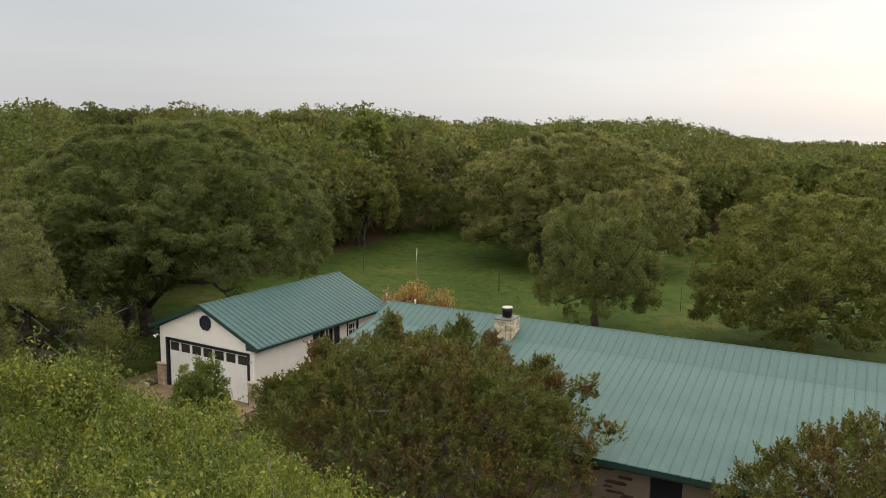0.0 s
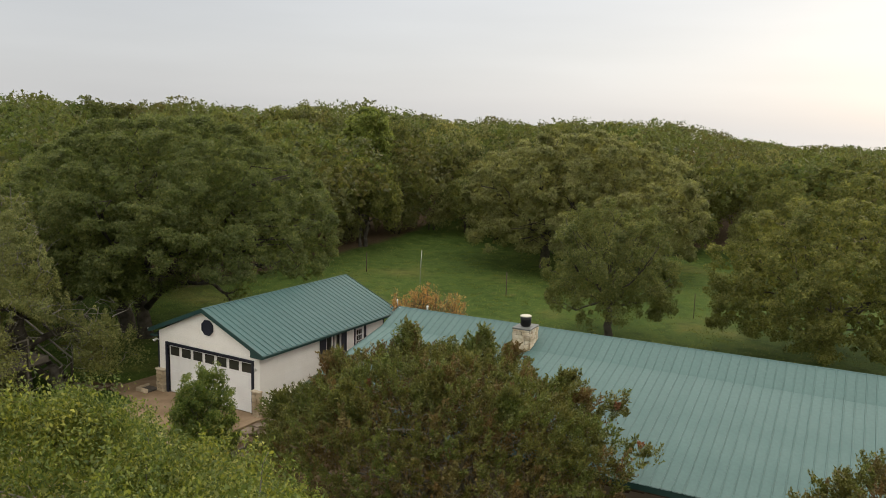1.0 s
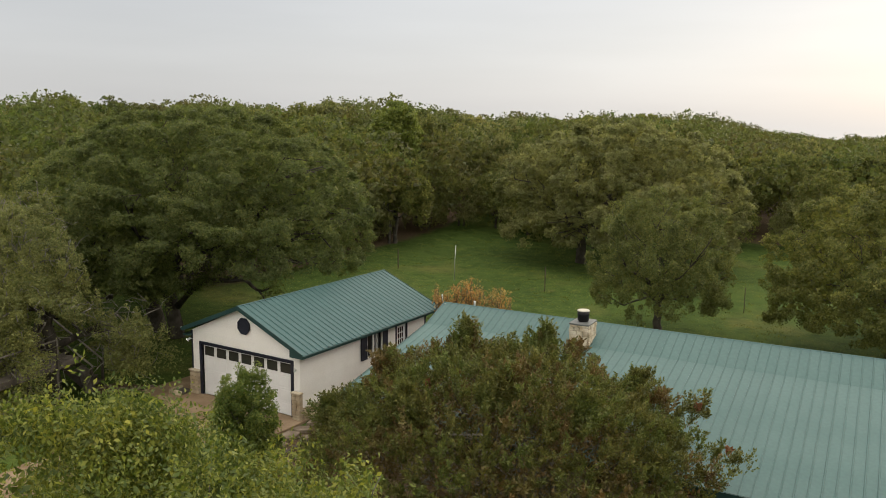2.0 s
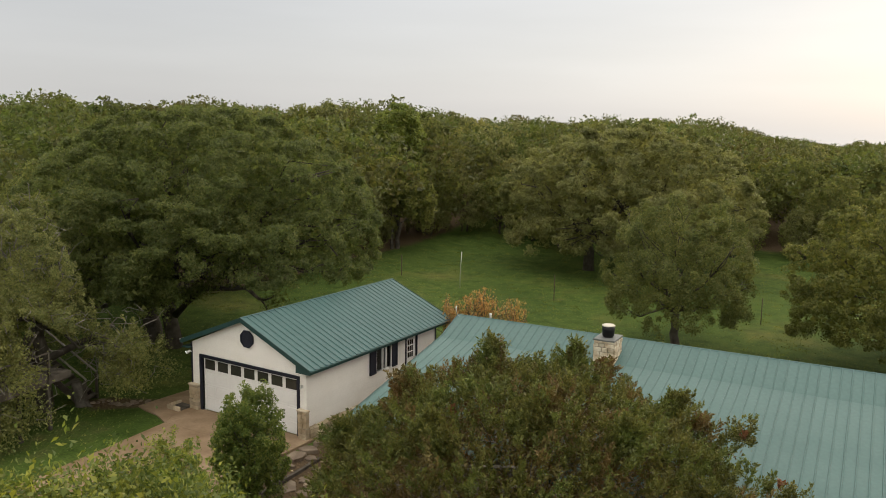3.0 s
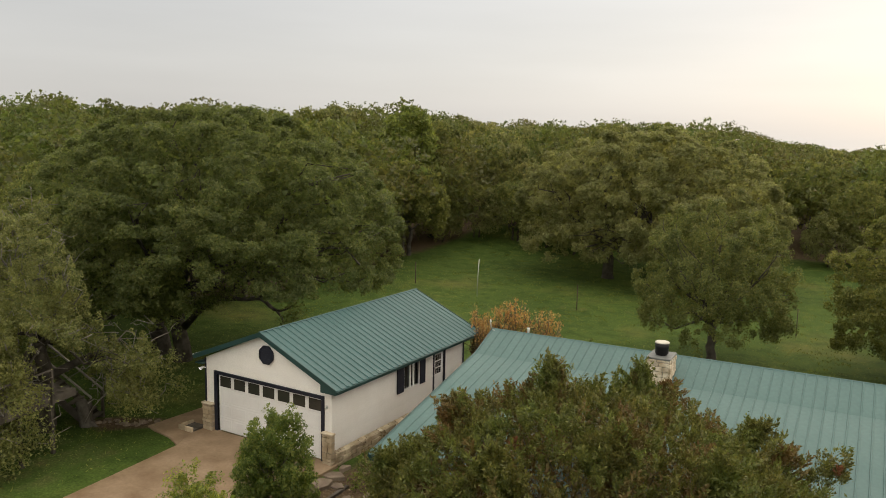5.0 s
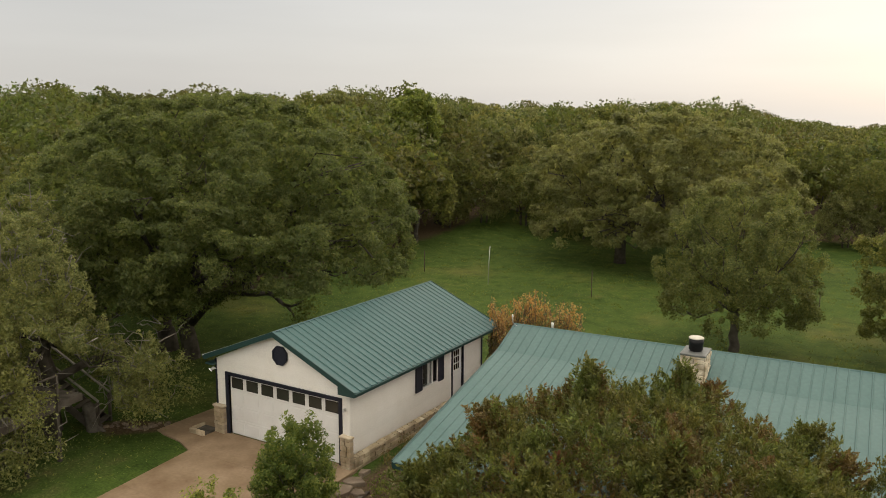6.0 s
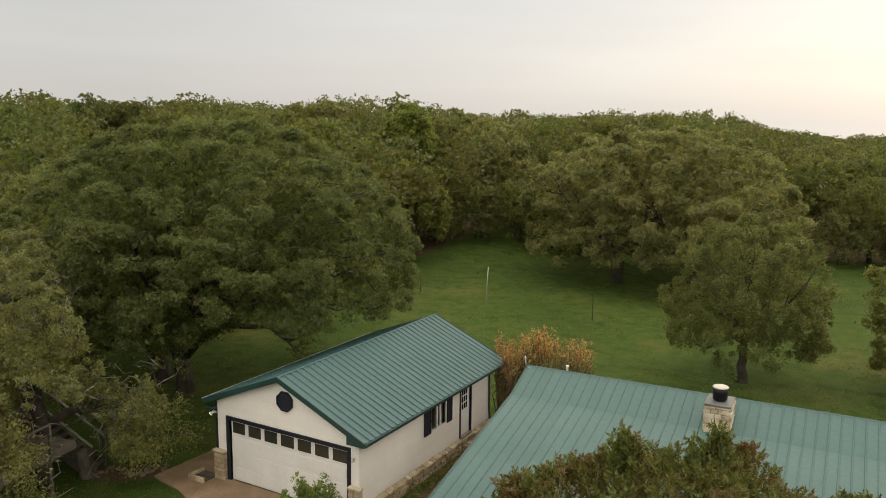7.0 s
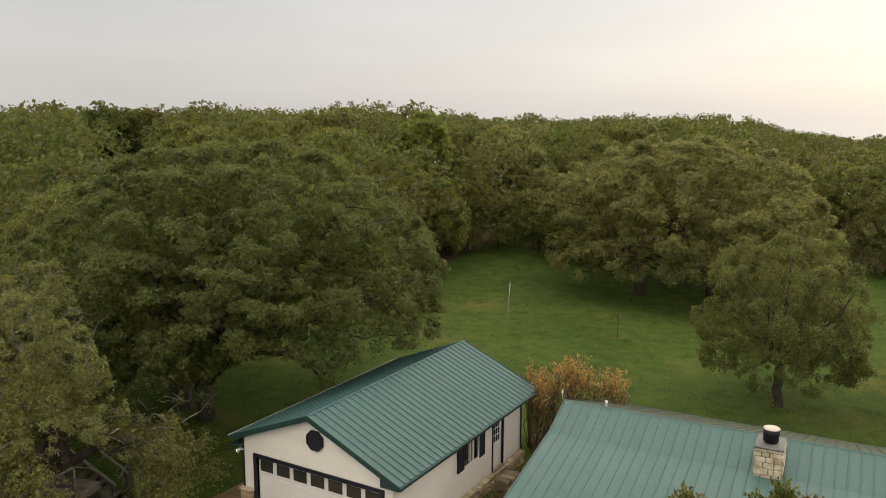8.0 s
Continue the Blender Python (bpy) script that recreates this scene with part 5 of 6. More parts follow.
tree("live_oak", -2.4, 41.5, "massive grey-green live oak at the edge of the meadow", 10.4, 8.6, 1.3, 11.8, OAK_GREY, 150000, 0.160, 2600, 0.36, 0.42, 14, stems=((-2.4, -1.6), (2.4, 0.5)), lean=1.05, z=gz(-1.5, 41), flat=0.5, inner=0.35, lump=0.08, limbs=24, belly=0.36, lobes=240, lobe_r=(0.04, 0.12), ragged=0.06, core=(18000, 0.32))
tree("oak_tree", -25.5, 42.5, "tall oak with bright yellow-green young leaves at the skyline", 2.8, 2.7, 4.5, 13.5 - gz(-25.5, 42.5), OAK_LIME, 16000, 0.20, 420, 0.42, 0.24, 15, z=gz(-25.5, 42.5), flat=0.6, inner=0.3, lump=0.10, limbs=6, lobes=60, lobe_r=(0.10, 0.24), core=(2000, 0.4), twigs=1)

# woods: a few tree shapes, set out over the slopes
proto = []
for k, (m_, rr, hh) in enumerate(((WOODS, 4.0, 8.5), (OAK_GREY, 4.6, 8.8), (WOODS, 3.4, 9.5), (OAK_YELLOW, 4.4, 8.4))):
    proto.append(tree("woodland_oak", -300 - 20 * k, 0, "oak in the dense woods behind the meadow", rr, rr * 0.92, 1.6, hh, m_, 7400, 0.245, 620, 0.40, 0.18, 30 + k, lobes=130, lobe_r=(0.07, 0.17), core=(1900, 0.33), dome=0.35, loose=0.95,
                      stems=((0, 0), (0.5, 0.2)), flat=0.4, inner=0.18, lump=0.10, limbs=4, group="woodland oaks", belly=0.40))
near_oak = tree("woodland_oak", -400, 0, "oak on the wooded slope beside the big live oak", 4.3, 4.0, 1.6, 8.6, OAK_YELLOW, 26000, 0.125, 900, 0.34, 0.20, 35, lobes=150, lobe_r=(0.06, 0.15), core=(3000, 0.24), dome=0.35, loose=0.9,
                stems=((0, 0), (0.5, 0.2)), flat=0.4, inner=0.2, lump=0.10, limbs=6, group="woodland oaks", belly=0.40)
rw = random.Random(21)


def sight_gap(x, y):
    """A gap in the woods that leads up to a clearing on the hill: how high trees may reach there."""
    d, off = (12.2 - x) * 0.80 + (y + 17.7) * 0.598, (12.2 - x) * 0.598 - (y + 17.7) * 0.80
    return 12.3 - 0.049 * d if abs(off + 1.9) < 4.1 and 45 < d < 114 else 99.0


def in_woods(x, y):
    """Where the woods stand: beyond the meadow and up the hill."""
    if math.hypot(x + 13.2, y - 6.6) < 9.5 or math.hypot(x + 1.5, y - 41.5) < 9.5 or math.hypot((x - 18) * 0.9, y - 20) < 8:
        return False
    left = x < -22.0 - 0.10 * (y - 22) and y > 15
    return left or y > 51 + 7.5 * min(1, max(0, (x + 8) / 12))


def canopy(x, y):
    """How high the tree tops reach over the hill, set by bearing from one viewpoint: highest up the slope, lower
    towards the open side.
    """
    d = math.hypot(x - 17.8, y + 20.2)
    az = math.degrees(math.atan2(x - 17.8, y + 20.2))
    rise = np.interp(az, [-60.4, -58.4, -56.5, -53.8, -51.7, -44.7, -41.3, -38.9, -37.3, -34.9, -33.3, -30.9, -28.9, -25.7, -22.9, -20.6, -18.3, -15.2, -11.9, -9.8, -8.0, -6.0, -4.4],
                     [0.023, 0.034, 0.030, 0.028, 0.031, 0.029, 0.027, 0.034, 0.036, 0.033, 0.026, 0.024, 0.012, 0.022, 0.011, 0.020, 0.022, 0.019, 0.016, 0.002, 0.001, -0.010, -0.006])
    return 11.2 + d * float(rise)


spots = []
tries = 0
while len(spots) < 66 and tries < 6000:
    tries += 1
    x, y = rw.uniform(-50, 40), rw.uniform(10, 84)
    if in_woods(x, y) and all(math.hypot(x - a, y - b) > 4.6 for a, b in spots):
        spots.append((x, y))
for (x, y) in [(-19.5, -2.0), (-21.0, 4.5), (-24.5, -1.0), (-25.5, 9.0), (-23.0, 14.5), (-22.0, 36.5), (-24.0, 31.0), (-25.8, 39.5), (-28.0, 33.0), (-23.3, 25.0), (-23.2, 43.5), (-19.5, 52.0), (-14.0, 53.0), (-8.5, 54.0)] + spots:
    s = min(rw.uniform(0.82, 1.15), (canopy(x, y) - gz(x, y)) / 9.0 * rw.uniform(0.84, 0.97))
    if -22 < x < -5 and 48 < y < 57:
        s = s * 0.72
    s = min(s, (sight_gap(x, y) - gz(x, y)) / 9.0)
    if s < 0.3:
        continue
    t = copy_thing(near_oak if x > -26 and y < 15 else rw.choice(proto), pose(x, y, gz(x, y) - 0.1, 0, 0, rw.uniform(0, 360)) @ Matrix.Diagonal((s, s, s * rw.uniform(0.92, 1.1), 1)))
for x, y, s in ((-20.6, 46.6, 0.62), (-17.4, 48.4, 0.72), (-13.8, 48.2, 0.66), (-10.8, 47.6, 0.55), (-22.4, 43.0, 0.5), (-23.6, 36.0, 0.45), (3.5, 56.5, 0.6), (9.5, 58.0, 0.6), (14.5, 58.5, 0.6)):
    copy_thing(rw.choice(proto), pose(x, y, gz(x, y) - 1.4 * s, 0, 0, rw.uniform(0, 360)) @ Matrix.Diagonal((s, s, s * 1.1, 1)))
for p_ in proto + [near_oak]:
    for o_ in list(p_.children) + [p_]:
        bpy.data.objects.remove(o_)

# far woods on the hill, as one mass of leaf clumps over shaded crowns
rng = np.random.default_rng(77)
pts, ups = [], []
back = [(12.2 - 0.80 * d - 0.598 * o_, -17.7 + 0.598 * d - 0.80 * o_) for d in (130, 137) for o_ in (-14, -11, -8, -5, -2, 1, 4, 7)]
fx, fy = np.append([p_[0] for p_ in back], rng.uniform(-150, 80, 4200)), np.append([p_[1] for p_ in back], rng.uniform(-10, 170, 4200))
far_c, inner = [], []
for i, (x, y) in enumerate(zip(fx, fy)):
    dd = math.hypot(x - 18, y + 20)
    if dd < 88 and in_woods(x, y) and x > -50 and y < 82:
        continue
    if dd < 62 or dd > 190 or (x > -22 and y < 58):
        continue
    if math.hypot(x + 84, y - 57) < 8:
        continue
    if i >= len(back) and any((x - a) ** 2 + (y - b) ** 2 < 30 for a, b in far_c[-400:]):
        continue
    far_c.append((x, y))
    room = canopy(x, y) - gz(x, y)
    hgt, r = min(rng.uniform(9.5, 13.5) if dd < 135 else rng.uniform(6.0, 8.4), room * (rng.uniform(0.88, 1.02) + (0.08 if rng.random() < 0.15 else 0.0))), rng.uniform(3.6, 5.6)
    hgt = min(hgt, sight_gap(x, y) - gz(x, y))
    if hgt < 2.5:
        continue
    nl = int(900 * (80 / max(dd, 60)) ** 0.8) * (4 if i < len(back) else 1)
    p, u, _ = crown_points(rng, r, r, hgt * (0.25 if dd < 110 else 0.0), hgt, 240, nl, 0.40, 0.05 if dd < 110 else 0.3, 0.0, 0.07, 0.3, 70, (0.10, 0.22))
    pts.append(p + np.array([x, y, gz(x, y)]))
    out = (p - np.array([0, 0, hgt * 0.3])) / np.array([r, r, hgt * 0.7])
    ups.append(u * 0.5 + out * 0.8)
    q = crown_points(rng, r * 0.82, r * 0.82, hgt * (0.2 if dd < 110 else 0.02), hgt * 0.9, 90, 1500 if i < len(back) else 360, 0.5, 0.2 if dd < 110 else 0.6, 0.0, 0.07, 0.3)[0]
    inner.append(q + np.array([x, y, gz(x, y)]))
pts, ups = np.concatenate(pts), np.concatenate(ups)
far_woods = tagged(part("far_woods", leaf_mesh("far_woods", pts, ups, 0.30, rng, 0.0, 0.66, True, 0.0, 0.95), FAR_WOODS), "dense green oak woods covering the far hill", "woods", kind="stuff")
inner = np.concatenate(inner)
tagged(part("inner_crowns", leaf_mesh("inner_crowns", inner, rng.normal(0, 1, inner.shape), 0.42, rng, 0.0, 0.8, True), FAR_WOODS, far_woods, "shaded inner foliage"), kind="stuff")

# orange-tipped shrubs behind the garage
for k, (x, y, h_, r_) in enumerate(((-0.1, 10.1, 3.55, 0.45), (0.64, 9.05, 3.25, 0.26), (0.6, 9.75, 3.4, 0.45), (1.2, 9.9, 4.05, 0.5), (1.85, 10.0, 4.25, 0.5), (2.5, 10.1, 4.05, 0.5), (3.15, 10.3, 3.8, 0.45))):
    rr_ = np.random.default_rng(50 + k)
    ob = thing("tall_shrub", x, y, gz(x, y), "tall shrub with orange young leaves on bare stems", "shrub", "orange shrubs")
    g0 = -gz(x, y)
    P_, U_ = [], []
    for j in range(20):
        a, q = rr_.uniform(0, 6.28), rr_.uniform(0.2, 1.0)
        top = np.array([math.cos(a) * r_ * q, math.sin(a) * r_ * q, g0 + h_ * rr_.uniform(0.70, 1.0)])
        t_ = limb(rr_, (math.cos(a) * 0.22, math.sin(a) * 0.22, -0.1), top, 0.026, 0.007, 6, 0.04)
        part("stem", tubes_mesh("stem", [t_], 5), STEM, ob)
        for f in rr_.uniform(0.25, 1.0, 13):
            c_ = np.array([math.cos(a) * 0.2, math.sin(a) * 0.2, 0]) * (1 - f) + top * f
            n_ = int(2 + 7 * f)
            P_.append(c_ + rr_.normal(0, 0.085, (n_, 3)))
            U_.append(rr_.normal(0, 1, (n_, 3)))
    P_, U_ = np.concatenate(P_), np.concatenate(U_)
    hi_ = P_[:, 2] > g0 + h_ * (0.55 + 0.22 * rr_.random(len(P_)))
    part("young_leaves", leaf_mesh("young_leaves", P_[hi_], U_[hi_], 0.115, rr_, 0.4, 0.42), ORANGE, ob, "orange young leaves")
    part("old_leaves", leaf_mesh("old_leaves", P_[~hi_], U_[~hi_], 0.10, rr_, 0.4, 0.4), DRY, ob, "brownish older leaves")

# ---- deck, stair and cabin under the oak ----
DZ = 1.95
deck = thing("wooden_deck", -8.45, -3.55, 0, "weathered raised wooden deck on posts", "deck", turn=13)
for i in range(30):
    part("deck_board", boxed(-6.0, 0.0, -0.14 * (i + 1) + 0.008, -0.14 * i, DZ - 0.035, DZ), WOOD_GREY, deck)
part("rim_beam", boxed(-6.0, 0.0, 0.0, 0.045, DZ - 0.24, DZ), WOOD_GREY, deck)
part("rim_beam", boxed(0.0, 0.045, -4.2, 0.045, DZ - 0.24, DZ), WOOD_GREY, deck)
for x in (-0.1, -2.0, -4.0, -5.8):
    for y in (-0.95, -2.25, -4.0):
        part("post", boxed(x - 0.06, x + 0.06, y - 0.06, y + 0.06, -0.2, DZ - 0.036, 0.008), WOOD_GREY, deck)
for x, y in ((0.095, -1.05), (0.095, -4.1)):
    part("rail_post", boxed(x - 0.045, x + 0.045, y - 0.045, y + 0.045, DZ - 0.24, DZ + 0.92, 0.006), WOOD_GREY, deck)
part("rail", boxed(0.05, 0.14, -4.15, -1.0, DZ + 0.92, DZ + 0.96), WOOD_GREY, deck)
stair = thing("wooden_stair", -11.55, -2.86, 0, "weathered wooden stair with pale handrails up to the deck", "stair", turn=-60)
SN, SLN = 9, 2.13
part("landing", boxed(-0.7, 0.9, -1.9, 0.0, DZ - 0.10, DZ - 0.04), WOOD_GREY, stair)
for sx, sy in ((-0.6, -0.1), (0.8, -0.1), (-0.6, -1.8)):
    part("post", boxed(sx - 0.06, sx + 0.06, sy - 0.06, sy + 0.06, -0.2, DZ - 0.101, 0.008), WOOD_GREY, stair)
for sx in (-0.48, 0.48):
    part("stringer", prism([(0.0, DZ - 0.34), (0.0, DZ - 0.06), (SLN, 0.02), (SLN - 0.3, -0.1)], "x", sx - 0.025, sx + 0.025), WOOD_GREY, stair)
    part("newel", boxed(sx - 0.05, sx + 0.05, SLN - 0.1, SLN + 0.0, -0.1, 1.0, 0.01), WOOD_GREY, stair)
    part("newel", boxed(sx - 0.05, sx + 0.05, -0.11, -0.01, DZ - 0.3, DZ + 0.93, 0.01), WOOD_GREY, stair)
    part("handrail", prism([(-0.1, DZ + 0.94), (-0.1, DZ + 1.0), (SLN, 1.065), (SLN, 1.005)], "x", sx - 0.045, sx + 0.045), WOOD_PALE, stair, "weathered handrail, coloured paler for the light on it")
for j in range(SN):
    part("tread", boxed(-0.455, 0.455, j * SLN / SN, j * SLN / SN + 0.24, DZ * (1 - (j + 1) / (SN + 1)) - 0.035, DZ * (1 - (j + 1) / (SN + 1))), WOOD_GREY, stair)
stump = thing("tree_stump", -9.68, -2.28, gz(-9.68, -2.28), "weathered grey leaning stump at the stair foot", "stump")
part("wood", tubes_mesh("wood", [([(0, 0, -0.15), (-0.02, -0.02, 0.1), (-0.06, -0.06, 0.5), (-0.13, -0.12, 0.92), (-0.15, -0.13, 1.0)], [0.30, 0.25, 0.22, 0.21, 0.12])], 9), BARK_MID, stump)
for r_ in ([(0.1, 0, 0.2), (0.3, 0.1, 0.04), (0.5, 0.15, -0.08)], [(-0.05, 0.1, 0.2), (-0.15, 0.35, 0.02), (-0.2, 0.5, -0.08)]):
    part("root", tubes_mesh("root", [(r_, [0.10, 0.07, 0.03])], 6), BARK_MID, stump)
cabin = thing("cabin", -12.4, -7.0, 0, "brown wooden cabin behind the oak leaves", "cabin", turn=-6)
part("wall", boxed(-2.6, 1.5, -2.0, 1.2, DZ + 0.01, 4.3), WOOD_BROWN, cabin)
part("roof", prism([(-2.4, 4.2), (1.6, 4.2), (-0.4, 5.1)], "x", -2.9, 1.8), METAL_TRIM, cabin)
cw = part("window", boxed(1.5, 1.515, -0.4, 0.4, 2.9, 3.8), GLASS, cabin)
wfm = bmesh.new()
for y0, y1, z0, z1 in ((-0.46, 0.46, 3.8, 3.86), (-0.46, 0.46, 2.84, 2.9), (-0.46, -0.4, 2.9, 3.8), (0.4, 0.46, 2.9, 3.8)):
    box(wfm, 1.5, 1.54, y0, y1, z0, z1)
part("window_frame", wfm, PVC, cw)

# ---- stones, planter, fence ----


def rock(name, x, y, z, r, flat, seed, label, material, group="", category="stone"):
    rr_ = random.Random(seed)
    bm = bmesh.new()
    bmesh.ops.create_icosphere(bm, subdivisions=2, radius=1.0)
    off = Vector((rr_.uniform(0, 9), rr_.uniform(0, 9), rr_.uniform(0, 9)))
    for v in bm.verts:
        k = 0.75 + 0.5 * noise.noise(v.co * 1.1 + off)
        v.co = Vector((v.co.x * k * r * rr_.uniform(0.97, 1.03), v.co.y * k * r * 0.8, max(-0.6, min(0.75, v.co.z * k * 1.4)) * flat))
    ob = part(name, bm, material)
    ob.matrix_world = pose(x, y, z, rr_.uniform(-5, 5), rr_.uniform(-5, 5), rr_.uniform(0, 360))
    return tagged(ob, label, category, group)


for i in range(22):
    x = rs.uniform(-9.7, -7.9)
    y = -1.3 + 0.5 * (x + 8.8) + rs.uniform(-0.4, 0.45)
    rock("loose_stone", x, y, gz(x, y) + 0.01, rs.uniform(0.07, 0.20), rs.uniform(0.05, 0.10), 200 + i, "small brown field stone among leaf litter", FLAG, "loose stones")


def flagstone(x, y, r, thick, seed):
    """An irregular flat slab with chipped edges, sunk in the soil."""
    rr_ = random.Random(seed)
    k = rr_.randint(4, 5)
    a0 = rr_.uniform(0, 6.28)
    ring_ = [(r * rr_.uniform(0.75, 1.15) * math.cos(a0 + 6.283 * (i + rr_.uniform(-0.25, 0.25)) / k), 0.75 * r * rr_.uniform(0.75, 1.15) * math.sin(a0 + 6.283 * (i + rr_.uniform(-0.25, 0.25)) / k)) for i in range(k)]
    bm = prism(ring_, "z", -0.1, thick)
    bmesh.ops.bevel(bm, geom=[e_ for e_ in bm.edges if all(v.co.z > 0 for v in e_.verts)], offset=0.018, segments=1, affect="EDGES", profile=0.5)
    ob = part("flagstone", bm, FLAG)
    ob.matrix_world = pose(x, y, gz(x, y), rr_.uniform(-4, 4), rr_.uniform(-4, 4), rr_.uniform(0, 360))
    tagged(ob, "flat weathered limestone slab in the soil by the garage", "stone", "flagstones")


for i, (x, y, r) in enumerate(((0.55, -0.55, 0.34), (0.62, -1.25, 0.36), (0.95, -0.9, 0.26), (0.75, -1.95, 0.30), (0.45, 0.12, 0.22), (1.6, -1.15, 0.34), (1.75, -1.9, 0.30), (1.5, -2.6, 0.36), (2.3, -1.5, 0.28), (2.2, -2.6, 0.33), (0.9, -2.75, 0.34), (2.5, -0.8, 0.26), (1.9, -0.55, 0.24))):
    flagstone(x, y, r * 1.25, 0.04 + 0.02 * (i % 3), 300 + i)
for i in range(34):
    x, y = rs.uniform(0.5, 2.8), rs.uniform(-3.0, 0.4)
    rock("loose_stone", x, y, gz(x, y) + 0.01, rs.uniform(0.05, 0.13), rs.uniform(0.04, 0.08), 400 + i, "small broken limestone piece on bare soil", FLAG if i % 3 else STONE, "broken stones")
edging = thing("timber_edging", 1.2, -1.5, gz(1.2, -1.5), "long low weathered timber edging in the soil", "edging", turn=4)
part("timber", boxed(-0.06, 0.06, -1.35, 0.9, -0.1, 0.13, 0.012), WOOD_GREY, edging)
part("timber", boxed(-0.06, 0.06, -3.4, -1.37, -0.1, 0.12, 0.012), WOOD_GREY, edging)
steps = thing("stone_steps", 0.2, 6.65, -0.4, "rough limestone rubble steps at the garage side door", "steps")
for k, (d0, d1, zt) in enumerate(((0.0, 0.52, 0.62), (0.48, 0.95, 0.40), (0.9, 1.4, 0.2))):
    ya = -0.62
    while ya < 0.6:
        yw = min(rs.uniform(0.26, 0.46), 0.62 - ya)
        o1, o2 = rs.uniform(-0.08, 0.08), rs.uniform(-0.04, 0.03)
        bm = boxed(d0, d1 + o1, ya + 0.012, ya + yw - 0.012, -0.2, zt + o2, 0.03)
        for v in bm.verts:
            v.co += Vector((rs.uniform(-0.035, 0.035), rs.uniform(-0.02, 0.02), rs.uniform(-0.03, 0.02)))
        part("stone", bm, FLAG if rs.random() < 0.7 else STONE, steps)
        ya += yw
for i in range(26):
    x, y = rs.uniform(0.45, 2.4), rs.uniform(4.6, 9.2)
    rock("loose_stone", x, y, gz(x, y) + 0.01, rs.uniform(0.06, 0.2), rs.uniform(0.05, 0.11), 500 + i, "broken limestone on the leaf litter beside the garage", FLAG if i % 3 else STONE, "stones by the steps")
planter = thing("stone_planter", -6.15, -0.42, 0, "low limestone planter beside the garage door pier", "planter")
for x0, x1, y0, y1 in ((-0.46, -0.12, -0.30, -0.19), (-0.11, 0.24, -0.30, -0.19), (-0.46, -0.35, -0.18, 0.10), (-0.46, -0.35, 0.11, 0.38)):
    part("stone", boxed(x0, x1, y0, y1, -0.05, 0.16 + 0.02 * random.random(), 0.02), STONE, planter)
part("soil", boxed(-0.35, 0.24, -0.19, 0.38, -0.05, 0.07), BARK, planter, "dark planting soil")

flag_pole = thing("white_pole", -9.85, 27.75, gz(-9.85, 27.75), "tall thin white metal pole in the meadow", "pole")
part("shaft", tubes_mesh("shaft", [([(0, 0, -0.2), (0.03, 0, 1.4), (0.11, 0, 2.62)], [0.030, 0.028, 0.024])], 8), GALV, flag_pole)
for i, (x, y, h_) in enumerate(((-2.3, 27.2, 1.7), (10.4, 28.8, 1.6), (-15.5, 28.6, 1.6))):
    fp = thing("fence_post", x, y, gz(x, y), "thin rusty steel fence post in the grass", "fence post", "fence posts")
    part("stake", tubes_mesh("stake", [([(0, 0, -0.3), (0, 0, h_)], [0.03, 0.028])], 6), POST_METAL, fp)
    part("fin", boxed(-0.012, 0.012, -0.055, 0.055, 0.1, h_ - 0.1), POST_METAL, fp)

# ---- weeds beside the garage ----
rng = np.random.default_rng(61)
for name_, label_, m_, n_, (x0, x1, y0, y1), h_ in (("weeds", "low green weeds between garage and house", BUSH, 60, (1.0, 3.0, -0.6, 1.6), 0.30), ("dry_weeds", "dry brown weeds along the garage plinth", DRY, 70, (0.32, 1.3, 1.0, 9.0), 0.35)):
    q_ = np.stack([rng.uniform(x0, x1, n_), rng.uniform(y0, y1, n_), np.zeros(n_)], 1)
    q_[:, 2] = height(q_[:, 0], q_[:, 1]) + 0.08
    p = np.repeat(q_, 34, 0) + rng.normal(0, 0.11, (n_ * 34, 3)) * np.array([1, 1, 0.5])
    p[:, 2] += h_ * rng.random(len(p)) ** 2
    tagged(part(name_, leaf_mesh(name_, p, rng.normal(0, 1, p.shape), 0.085, rng, 0.5, 0.4), m_), label_, "weeds", kind="stuff")

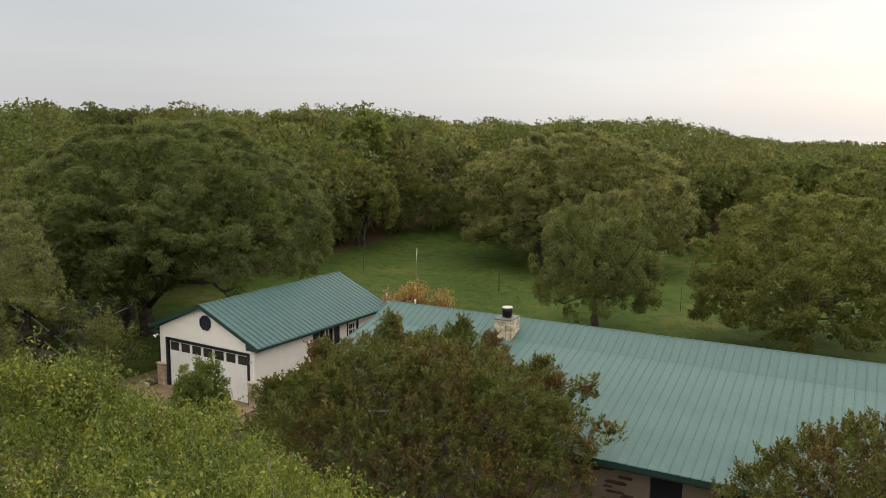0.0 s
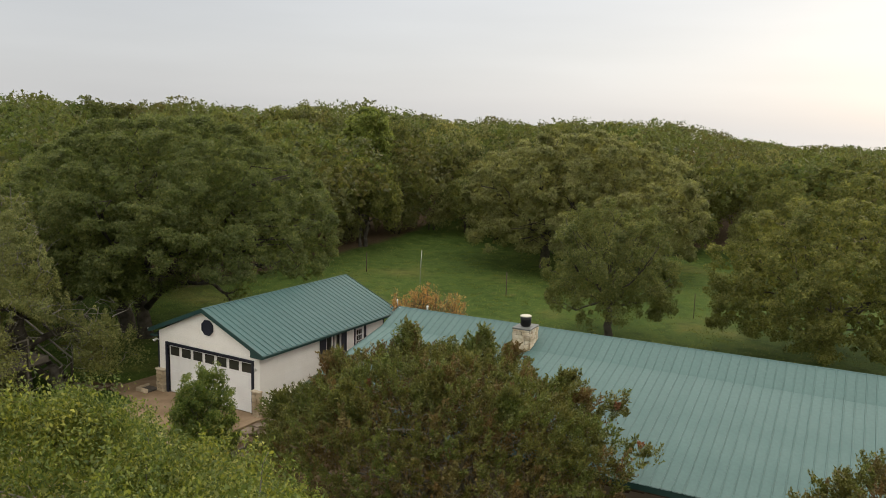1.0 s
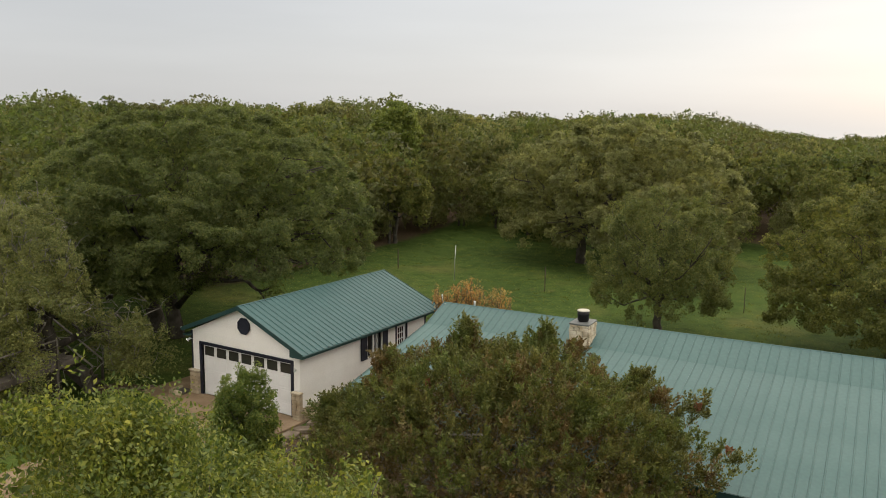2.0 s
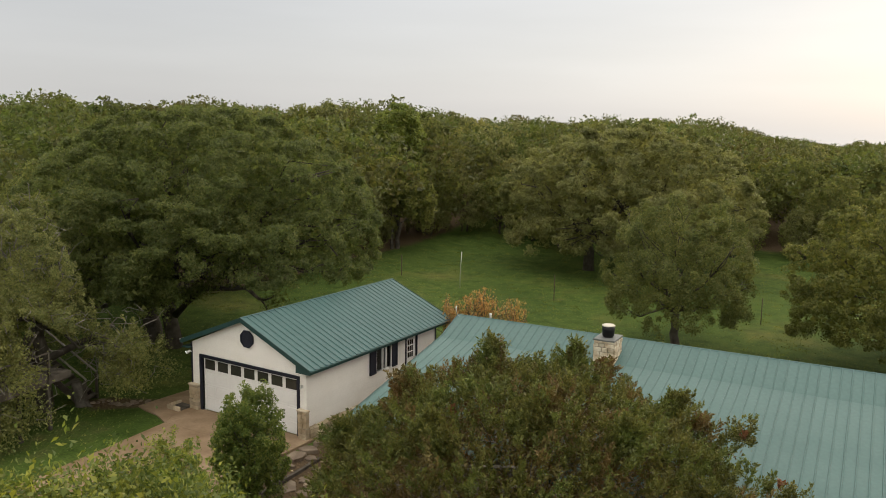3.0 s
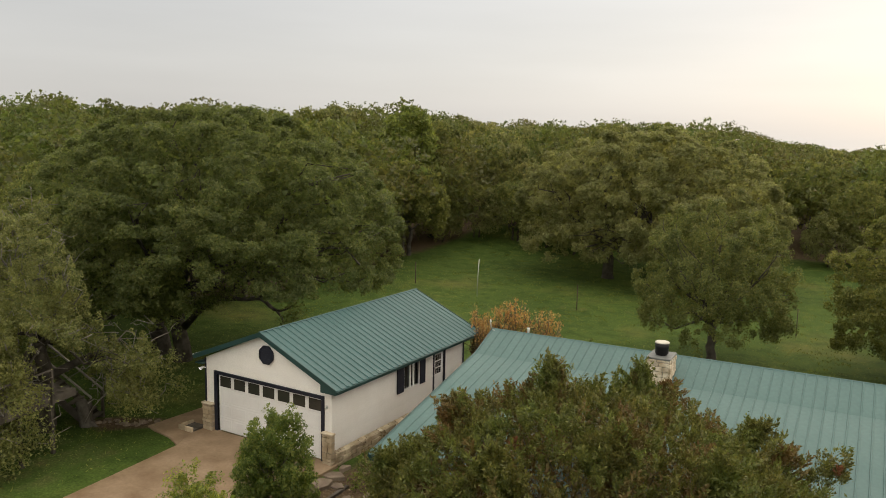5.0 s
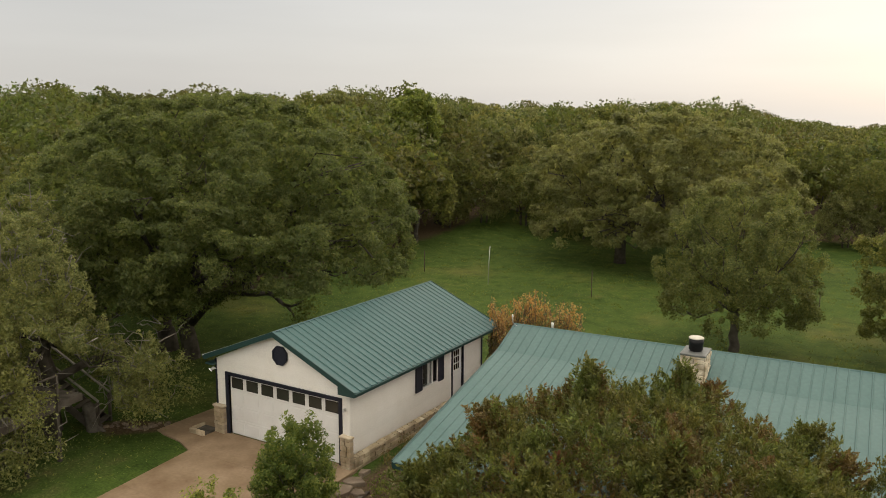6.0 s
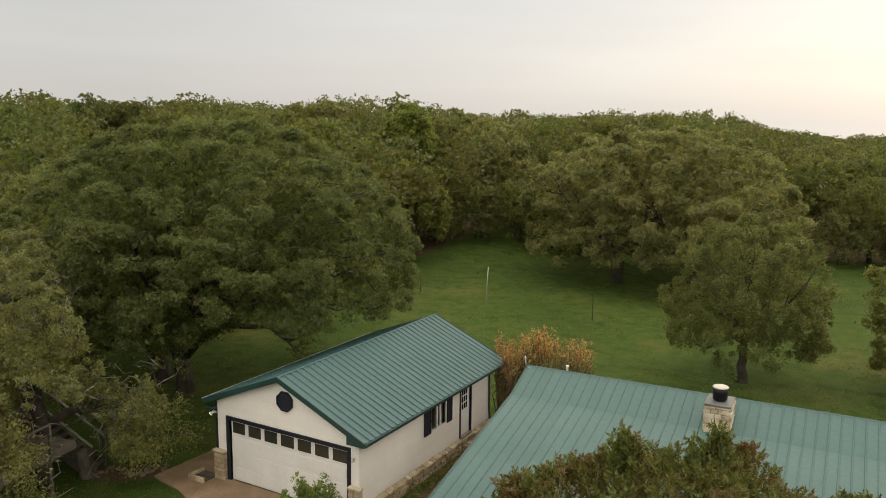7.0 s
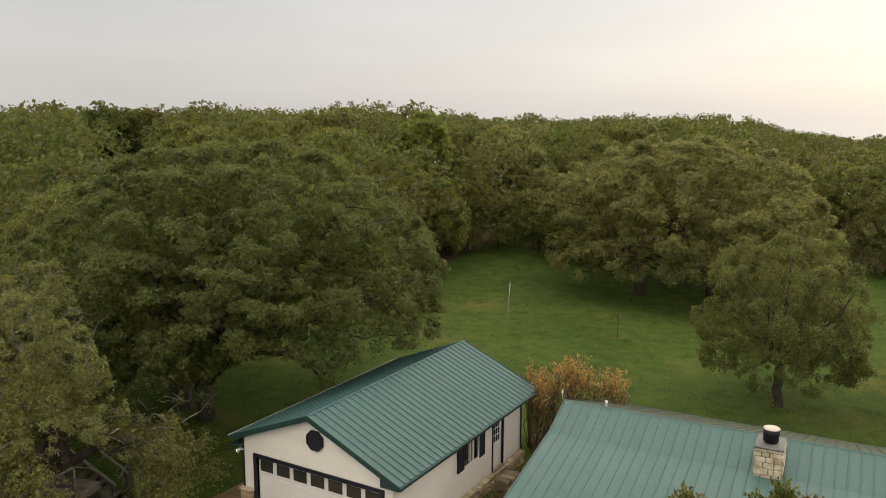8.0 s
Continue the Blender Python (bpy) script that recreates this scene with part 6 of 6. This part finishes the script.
# ---- grass ----
rng = np.random.default_rng(91)
gp = np.stack([rng.uniform(-27, 22, 90000), rng.uniform(-9, 52, 90000)], 1)
keep_g = ~((gp[:, 0] > -5.9) & (gp[:, 0] < 0.35) & (gp[:, 1] > -13) & (gp[:, 1] < 9.5))
keep_g &= ~((gp[:, 0] > -7.85) & (gp[:, 0] < -5.3) & (gp[:, 1] > -1.7) & (gp[:, 1] < 6.2))
keep_g &= ~((gp[:, 0] > -5.6 + 0.09 * (-1.7 - gp[:, 1])) & (gp[:, 0] < 1.6) & (gp[:, 1] < -1.0))
keep_g &= ~((gp[:, 0] > 3.0) & (gp[:, 1] < 13.6) & (gp[:, 1] > -4.0))
keep_g &= ground_litter(gp[:, 0], gp[:, 1]) < 0.45 + 0.25 * rng.random(len(gp))
gp = gp[keep_g][:62000]
tall = 0.03 + 0.05 * rng.random(len(gp)) ** 2 + 0.04 * (np.sin(gp[:, 0] * 0.9) * np.sin(gp[:, 1] * 0.7) > 0.75)
az = rng.uniform(0, 6.283, len(gp))
ga_ = np.stack([np.cos(az), np.sin(az), 0 * az], 1)
g0_ = np.stack([gp[:, 0], gp[:, 1], height(gp[:, 0], gp[:, 1]) - 0.02], 1)
tip = g0_ + np.stack([rng.normal(0, 0.10, len(gp)), rng.normal(0, 0.10, len(gp)), tall], 1)
tagged(part("grass", quads_mesh("grass", np.stack([g0_ - ga_ * 0.035, g0_ + ga_ * 0.035, tip], 1)), GRASS_BLADE), "short green lawn grass with longer tufts", "grass", kind="stuff")

tq = np.stack([rng.uniform(-20, 14, 620), rng.uniform(12, 46, 620)], 1)
tq = tq[(ground_litter(tq[:, 0], tq[:, 1]) < 0.5) & (np.sin(tq[:, 0] * 0.45 + 1) * np.sin(tq[:, 1] * 0.38) > -0.35)]
root = np.repeat(tq, 18, 0) + rng.normal(0, 0.16, (len(tq) * 18, 2))
root = np.stack([root[:, 0], root[:, 1], height(root[:, 0], root[:, 1]) - 0.02], 1)
az = rng.uniform(0, 6.283, len(root))
blade = np.stack([np.cos(az), np.sin(az), 0 * az], 1)
tip = root + blade[:, [1, 0, 2]] * 0.10 + np.stack([0 * az, 0 * az, rng.uniform(0.04, 0.15, len(root))], 1)
tagged(part("tussocks", quads_mesh("tussocks", np.stack([root - blade * 0.022, root + blade * 0.022, tip], 1)), GRASS_BLADE), "scattered taller grass tussocks in the meadow", "grass", kind="stuff")
